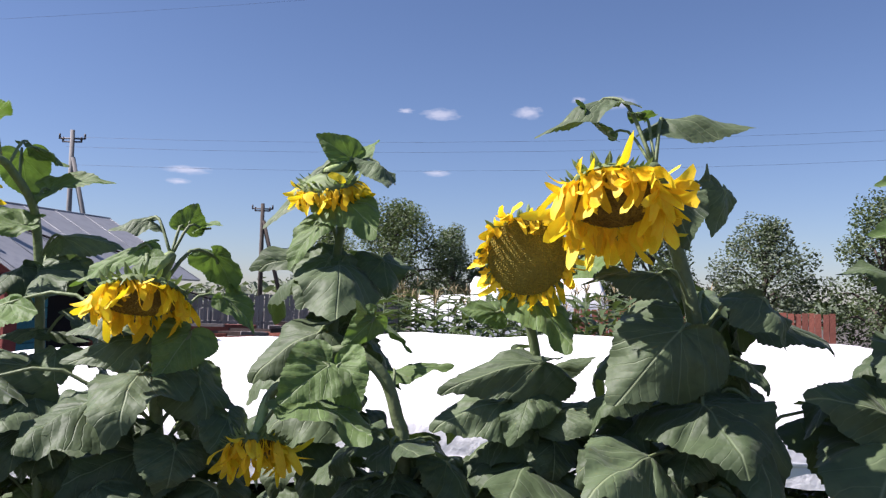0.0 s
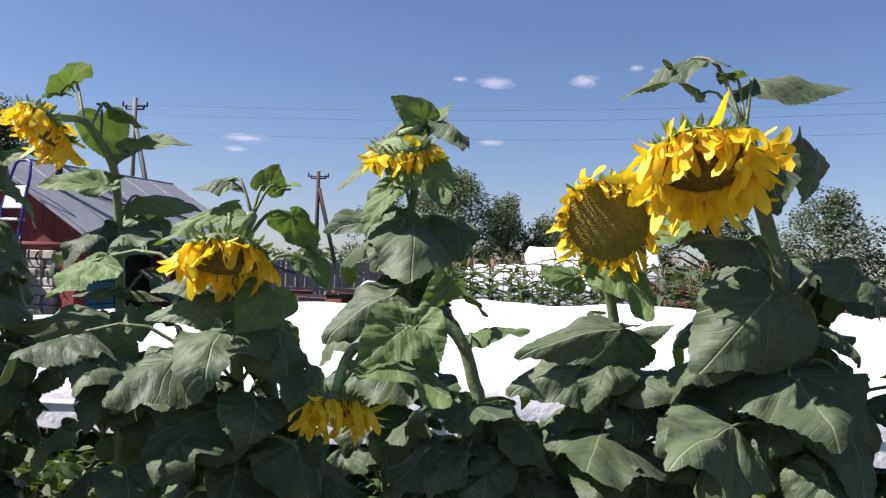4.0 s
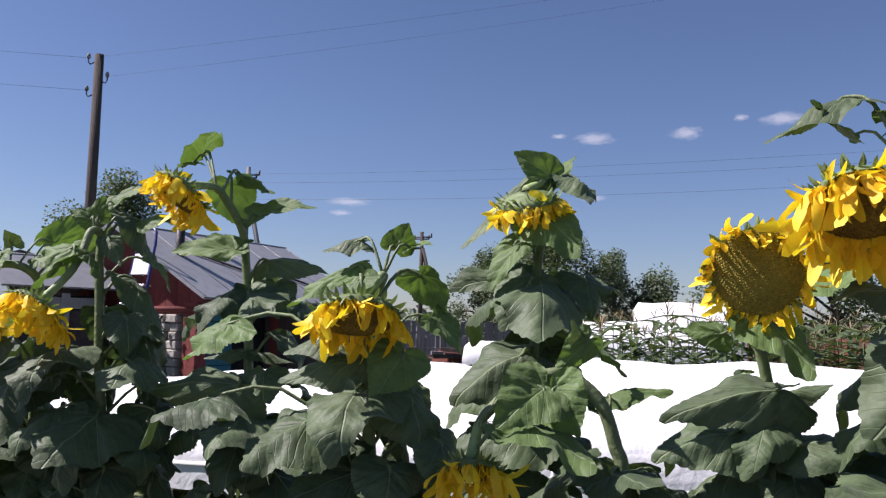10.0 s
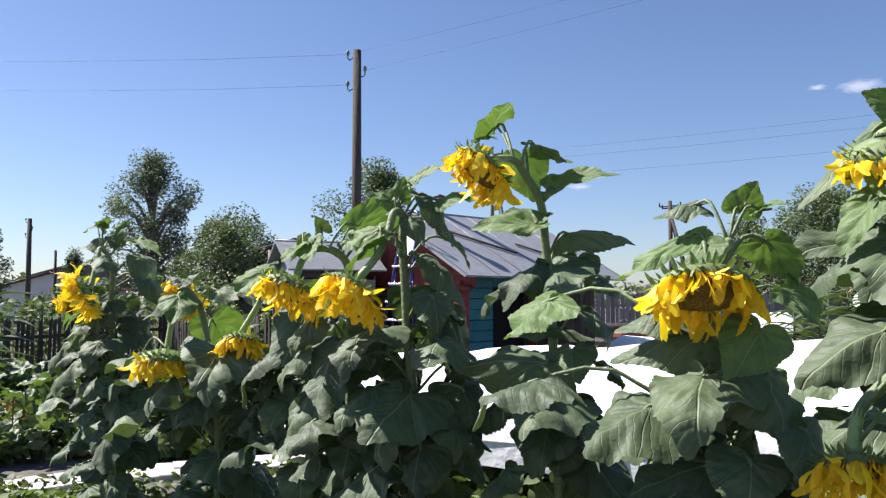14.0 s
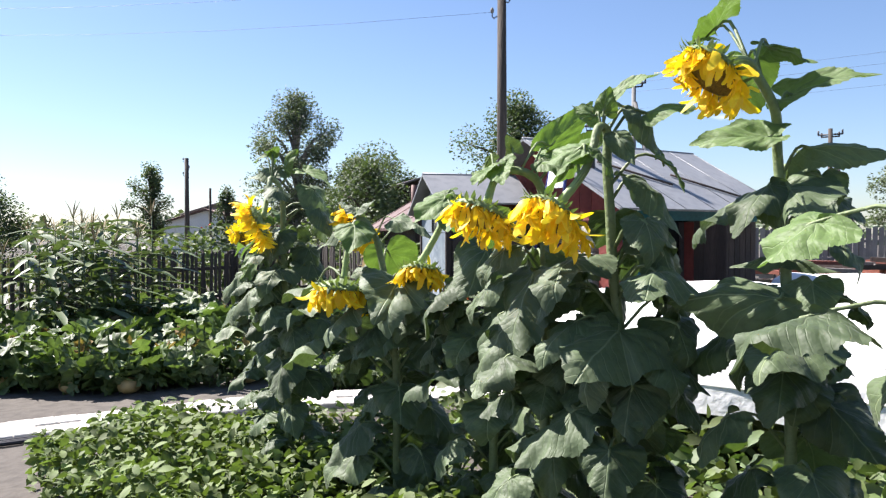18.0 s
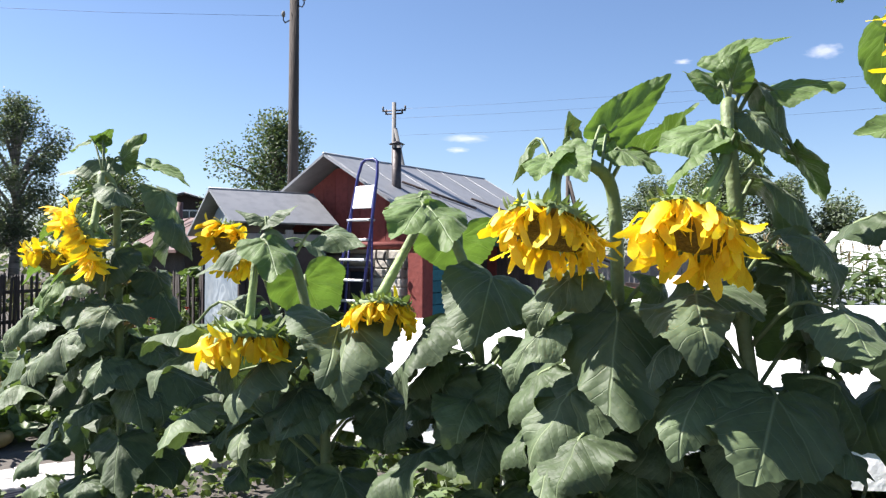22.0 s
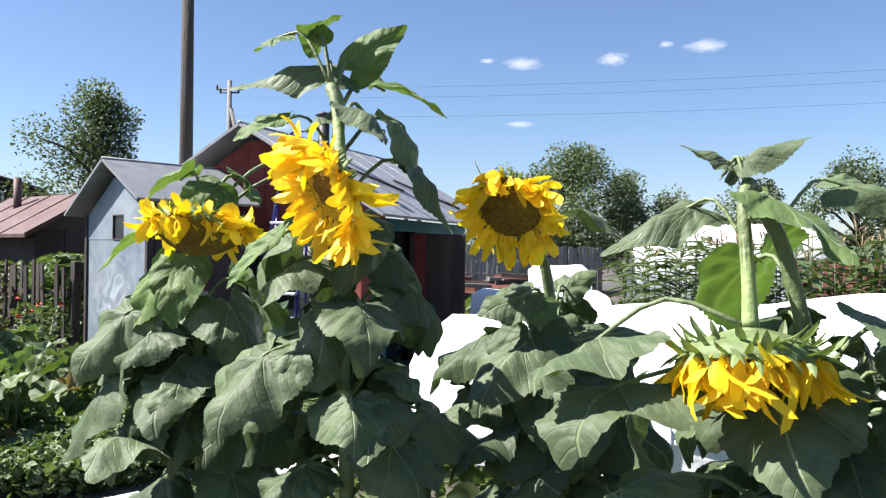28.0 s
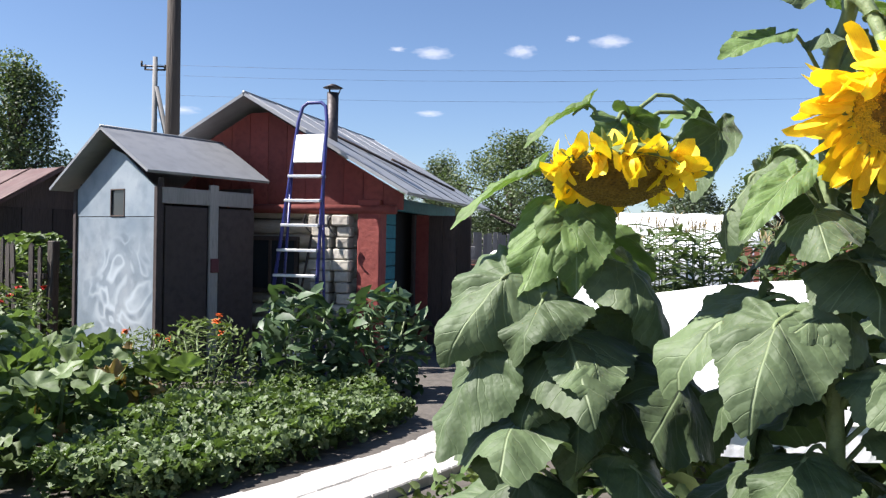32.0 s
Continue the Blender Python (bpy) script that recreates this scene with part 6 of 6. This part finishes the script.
sunflower((-1.59, 2.85), [(-1.59, 2.85, 0.45), (-1.59, 2.85, 0.88), (-1.59, 2.85, 1.09), (-1.59, 2.85, 1.35), (-1.6, 2.85, 1.54), (-1.63, 2.81, 1.6), (-1.69, 2.78, 1.61), (-1.71, 2.74, 1.58)],
          (-1.71, 2.66, 1.46), (-0.15, -0.45, -0.88), 0.095, 0.075, [
    (-1.7, 2.83, 1.68, -1.69, 2.78, 1.73, 0.06), (-1.79, 2.83, 1.66, -1.83, 2.81, 1.57, 0.06),
    (-1.73, 2.76, 1.62, -1.73, 2.66, 1.55, 0.1), (-1.7, 2.76, 1.62, -1.63, 2.68, 1.55, 0.1),
    (-1.62, 2.94, 1.7, -1.47, 2.96, 1.83, 0.1), (-1.62, 2.94, 1.68, -1.7, 2.96, 1.67, 0.06),
    (-1.58, 2.83, 1.64, -1.49, 2.81, 1.59, 0.09), (-1.53, 2.94, 1.65, -1.42, 2.96, 1.77, 0.12),
    (-1.68, 2.76, 1.36, -1.76, 2.74, 1.23, 0.12), (-1.58, 2.76, 1.28, -1.58, 2.65, 1.05, 0.26),
    (-1.74, 2.76, 1.24, -1.81, 2.74, 1.11, 0.1), (-1.68, 2.76, 1.11, -1.75, 2.74, 0.93, 0.19),
    (-1.64, 2.94, 1.07, -1.57, 3.04, 0.92, 0.2), (-1.69, 2.76, 0.98, -1.73, 2.61, 0.91, 0.17),
], "sunflower with a broad head hanging from a hooked stem", kept=1.0, bulk=13, droop=0.7)
sunflower((-1.31, 2.8), [(-1.31, 2.8, 0.45), (-1.31, 2.8, 1), (-1.31, 2.8, 1.13), (-1.33, 2.8, 1.29), (-1.34, 2.8, 1.47), (-1.35, 2.8, 1.61), (-1.35, 2.8, 1.71), (-1.36, 2.76, 1.72), (-1.36, 2.72, 1.65), (-1.37, 2.68, 1.58)],
          (-1.43, 2.6, 1.46), (-0.25, -0.56, -0.76), 0.08, 0.085, [
    (-1.35, 2.78, 1.77, -1.33, 2.76, 1.84, 0.07), (-1.38, 2.78, 1.76, -1.45, 2.76, 1.79, 0.06),
    (-1.31, 2.78, 1.7, -1.24, 2.76, 1.61, 0.07), (-1.39, 2.71, 1.66, -1.51, 2.69, 1.61, 0.11),
    (-1.41, 2.71, 1.62, -1.47, 2.64, 1.53, 0.11), (-1.33, 2.71, 1.64, -1.28, 2.69, 1.56, 0.08),
    (-1.26, 2.89, 1.77, -1.12, 2.91, 1.78, 0.11), (-1.22, 2.89, 1.63, -1.17, 2.92, 1.52, 0.13),
    (-1.42, 2.71, 1.33, -1.39, 2.54, 1.21, 0.2), (-1.22, 2.89, 1.31, -1.24, 3.01, 1.16, 0.24),
    (-1.27, 2.71, 1.13, -1.32, 2.53, 0.99, 0.27), (-1.4, 2.71, 1.15, -1.45, 2.58, 1.03, 0.18),
    (-1.16, 2.71, 1.3, -1.13, 2.55, 1.21, 0.18),
], "sunflower with a loose half-open nodding head", bulk=12, droop=0.7, more=[
    (-1.29, 2.88, 1.78, -1.2, 2.9, 1.62, 0.15), (-1.27, 2.88, 1.57, -1.13, 2.86, 1.4, 0.17),
    (-1.22, 2.88, 1.38, -1.16, 2.84, 1.2, 0.19), (-1.37, 2.9, 1.83, -1.22, 2.92, 1.88, 0.1),
])
sunflower((-1.96, 3.12), [(-1.96, 3.12, 0.45), (-1.96, 3.12, 0.83), (-1.98, 3.12, 1.03), (-1.99, 3.12, 1.17), (-2.02, 3.12, 1.35), (-2.08, 3.12, 1.48), (-2.14, 3.11, 1.53), (-2.17, 3.09, 1.46), (-2.2, 3.08, 1.4)],
          (-2.24, 3.03, 1.26), (0.1, -0.25, -0.95), 0.075, 0.075, [
    (-2.12, 3.03, 1.54, -2.13, 2.88, 1.44, 0.16), (-2.1, 3.03, 1.53, -1.99, 2.91, 1.42, 0.16),
    (-2.07, 3.21, 1.46, -2.08, 3.33, 1.31, 0.23), (-2.15, 3.1, 1.57, -2.25, 3.08, 1.53, 0.09),
    (-1.93, 3.03, 1.35, -1.94, 2.9, 1.17, 0.21), (-2.11, 3.03, 1.21, -2.11, 2.89, 1.04, 0.21),
    (-2.06, 3.03, 1.06, -2.03, 3.01, 0.88, 0.16), (-2.15, 3.03, 1.01, -2.21, 3.01, 0.88, 0.11),
    (-1.92, 3.21, 1.26, -1.85, 3.28, 1.16, 0.14), (-2.32, 3.03, 1.22, -2.28, 2.89, 1.03, 0.23),
], "sunflower with a small bell-like hanging head", bulk=11, bare=14)
sunflower((-2.46, 3.15), [(-2.46, 3.15, 0.45), (-2.46, 3.15, 0.82), (-2.48, 3.15, 1.01), (-2.52, 3.15, 1.21), (-2.56, 3.15, 1.36), (-2.6, 3.15, 1.43), (-2.63, 3.12, 1.47), (-2.65, 3.08, 1.42), (-2.65, 3.05, 1.3)],
          (-2.65, 3.03, 1.17), (0, -0.12, -0.99), 0.108, 0.1, [
    (-2.66, 3.13, 1.51, -2.75, 3.11, 1.54, 0.06), (-2.65, 3.13, 1.51, -2.53, 3.11, 1.56, 0.08),
    (-2.61, 3.06, 1.44, -2.51, 2.95, 1.33, 0.15), (-2.73, 3.13, 1.43, -2.89, 3.11, 1.34, 0.09),
    (-2.46, 3.13, 1.47, -2.32, 3.11, 1.44, 0.09), (-2.58, 3.24, 1.33, -2.55, 3.35, 1.15, 0.21),
    (-2.6, 3.06, 1.11, -2.6, 2.89, 0.97, 0.22), (-2.38, 3.06, 1.21, -2.35, 2.88, 1.05, 0.25),
    (-2.86, 3.06, 0.93, -2.83, 2.89, 0.84, 0.2), (-2.63, 3.06, 0.93, -2.59, 2.89, 0.86, 0.18),
    (-2.45, 3.06, 1, -2.48, 2.93, 0.9, 0.18), (-2.82, 3.24, 1.03, -2.74, 3.31, 0.87, 0.17),
], "sunflower with a wide flat head hanging face down", bract=0.85, kept=1.0, thick=0.0155, bulk=7, bare=14, more=[
    (-2.89, 3.12, 1.19, -3, 3.02, 1.09, 0.21), (-2.86, 3.08, 1.11, -2.95, 2.98, 1, 0.24),
])
sunflower((-2.92, 3.7), [(-2.92, 3.7, 0.45), (-2.92, 3.7, 0.72), (-2.93, 3.7, 0.98), (-2.94, 3.7, 1.17), (-2.96, 3.67, 1.3), (-2.99, 3.65, 1.37)],
          (-3.05, 3.55, 1.45), (-0.2, -0.85, -0.42), 0.075, 0.082, [
    (-3.01, 3.61, 1.24, -3.12, 3.59, 1.18, 0.12), (-2.97, 3.61, 1.22, -2.97, 3.54, 1.16, 0.07),
    (-2.9, 3.79, 1.25, -2.82, 3.84, 1.3, 0.09), (-2.89, 3.61, 1.13, -2.71, 3.59, 1.15, 0.13),
    (-3.01, 3.61, 1.12, -3.12, 3.52, 0.96, 0.21), (-2.91, 3.61, 1.05, -2.77, 3.59, 0.95, 0.17),
    (-3.01, 3.61, 0.8, -2.92, 3.43, 0.79, 0.29), (-3.08, 3.61, 0.9, -3.14, 3.44, 0.84, 0.18),
    (-2.86, 3.79, 1.46, -2.73, 3.81, 1.37, 0.09),
], "sunflower facing the path with a wide open head", kept=0.9, droop=0.5, loose=0.6, more=[
    (-3, 3.62, 1.15, -2.95, 3.52, 0.98, 0.2), (-2.97, 3.62, 0.93, -3.08, 3.5, 0.83, 0.2),
])
sunflower((-3.41, 3.42), [(-3.41, 3.42, 0.45), (-3.41, 3.42, 0.83), (-3.42, 3.42, 1.03), (-3.43, 3.42, 1.24), (-3.44, 3.42, 1.41), (-3.44, 3.42, 1.57), (-3.43, 3.38, 1.66), (-3.44, 3.34, 1.69), (-3.42, 3.31, 1.64)],
          (-3.42, 3.23, 1.47), (-0.72, -0.6, -0.4), 0.074, 0.092, [
    (-3.56, 3.4, 1.82, -3.62, 3.38, 1.78, 0.07), (-3.48, 3.4, 1.8, -3.52, 3.36, 1.83, 0.07),
    (-3.4, 3.4, 1.75, -3.29, 3.38, 1.84, 0.09), (-3.46, 3.4, 1.75, -3.68, 3.38, 1.7, 0.1),
    (-3.56, 3.4, 1.63, -3.66, 3.38, 1.57, 0.09), (-3.37, 3.51, 1.73, -3.21, 3.53, 1.64, 0.12),
    (-3.37, 3.33, 1.64, -3.3, 3.22, 1.56, 0.12), (-3.31, 3.51, 1.64, -3.24, 3.53, 1.47, 0.17),
    (-3.27, 3.51, 1.54, -3.18, 3.53, 1.39, 0.14), (-3.55, 3.33, 1.37, -3.64, 3.31, 1.25, 0.08),
    (-3.51, 3.33, 1.31, -3.53, 3.23, 1.22, 0.13), (-3.42, 3.33, 1.22, -3.44, 3.23, 1.11, 0.15),
    (-3.37, 3.33, 1.23, -3.32, 3.19, 1.11, 0.18), (-3.49, 3.33, 1.13, -3.62, 3.31, 1.03, 0.14),
], "tall sunflower with a large bright open head", kept=1.1, gold=True, bulk=4, droop=0.3, loose=0.45, more=[
    (-3.34, 3.33, 1.02, -3.33, 3.22, 0.91, 0.15), (-3.24, 3.51, 0.97, -3.09, 3.63, 0.83, 0.23),
    (-3.32, 3.51, 1.07, -3.25, 3.58, 0.97, 0.13), (-3.49, 3.4, 1.82, -3.42, 3.38, 1.85, 0.06),
    (-3.46, 3.4, 1.64, -3.49, 3.32, 1.6, 0.07), (-3.57, 3.33, 1.12, -3.65, 3.25, 0.95, 0.19),
    (-3.44, 3.51, 1.1, -3.34, 3.61, 1.03, 0.15),
])
sunflower((-3.85, 3.7), [(-3.85, 3.7, 0.45), (-3.85, 3.7, 0.77), (-3.86, 3.7, 0.99), (-3.87, 3.7, 1.17), (-3.87, 3.67, 1.31), (-3.85, 3.63, 1.41), (-3.81, 3.6, 1.44)],
          (-3.8, 3.53, 1.39), (-0.05, -0.25, -0.96), 0.112, 0.05, [
    (-3.86, 3.61, 1.53, -3.97, 3.59, 1.43, 0.09), (-3.78, 3.61, 1.5, -3.84, 3.51, 1.44, 0.1),
    (-3.74, 3.68, 1.52, -3.67, 3.6, 1.46, 0.11), (-3.5, 3.79, 1.52, -3.54, 3.85, 1.36, 0.18),
    (-3.56, 3.79, 1.56, -3.63, 3.86, 1.53, 0.12), (-3.95, 3.68, 1.4, -4.11, 3.66, 1.26, 0.1),
    (-3.91, 3.61, 1.3, -3.98, 3.59, 1.13, 0.14), (-3.87, 3.61, 1.3, -3.87, 3.59, 1.14, 0.14),
    (-3.75, 3.61, 1.2, -3.68, 3.59, 1.02, 0.17), (-3.77, 3.79, 1.25, -3.73, 3.89, 1.04, 0.22),
    (-4.01, 3.61, 1.18, -4.13, 3.59, 1, 0.19), (-4.06, 3.61, 1.01, -4.14, 3.59, 0.81, 0.17),
    (-3.88, 3.61, 1.06, -3.86, 3.44, 0.91, 0.23), (-3.63, 3.61, 0.97, -3.77, 3.45, 0.85, 0.24),
], "sunflower with a ripe heavy head and shrivelled petals", kept=1.4, dome=0.55, droop=-0.15, bract=0.55, bulk=8, broad=2.1, shrunk=True, more=[
    (-3.98, 3.61, 0.89, -4.04, 3.43, 0.82, 0.22), (-3.95, 3.79, 1.11, -3.93, 3.9, 0.93, 0.21),
])
sunflower((1.72, 2.3), [(1.72, 2.3, 0.45), (1.72, 2.3, 1.11), (1.72, 2.3, 1.36), (1.76, 2.3, 1.53), (1.78, 2.27, 1.66), (1.79, 2.25, 1.73)],
          (1.88, 2.15, 1.68), (-0.2, -0.7, -0.6), 0.09, 0.09, [
    (1.74, 2.28, 1.79, 1.48, 2.26, 1.74, 0.12), (1.65, 2.21, 1.65, 1.42, 2.19, 1.61, 0.14),
    (1.58, 2.28, 1.53, 1.4, 2.26, 1.54, 0.13), (1.66, 2.21, 1.37, 1.52, 2.03, 1.17, 0.33),
    (1.79, 2.21, 1.56, 1.64, 2.09, 1.45, 0.16), (1.81, 2.39, 1.37, 1.98, 2.44, 1.17, 0.24),
    (1.5, 2.21, 1.19, 1.27, 2.19, 1.24, 0.19), (1.54, 2.21, 1.16, 1.33, 2.03, 0.97, 0.34),
    (1.76, 2.21, 1.8, 1.71, 2.07, 1.67, 0.17),
], "sunflower at the end of the row", more=[
    (1.67, 2.25, 1.36, 1.55, 2.15, 1.15, 0.25), (1.46, 2.3, 1.27, 1.31, 2.25, 1.15, 0.19),
    (1.66, 2.3, 1.13, 1.52, 2.2, 0.93, 0.27),
])
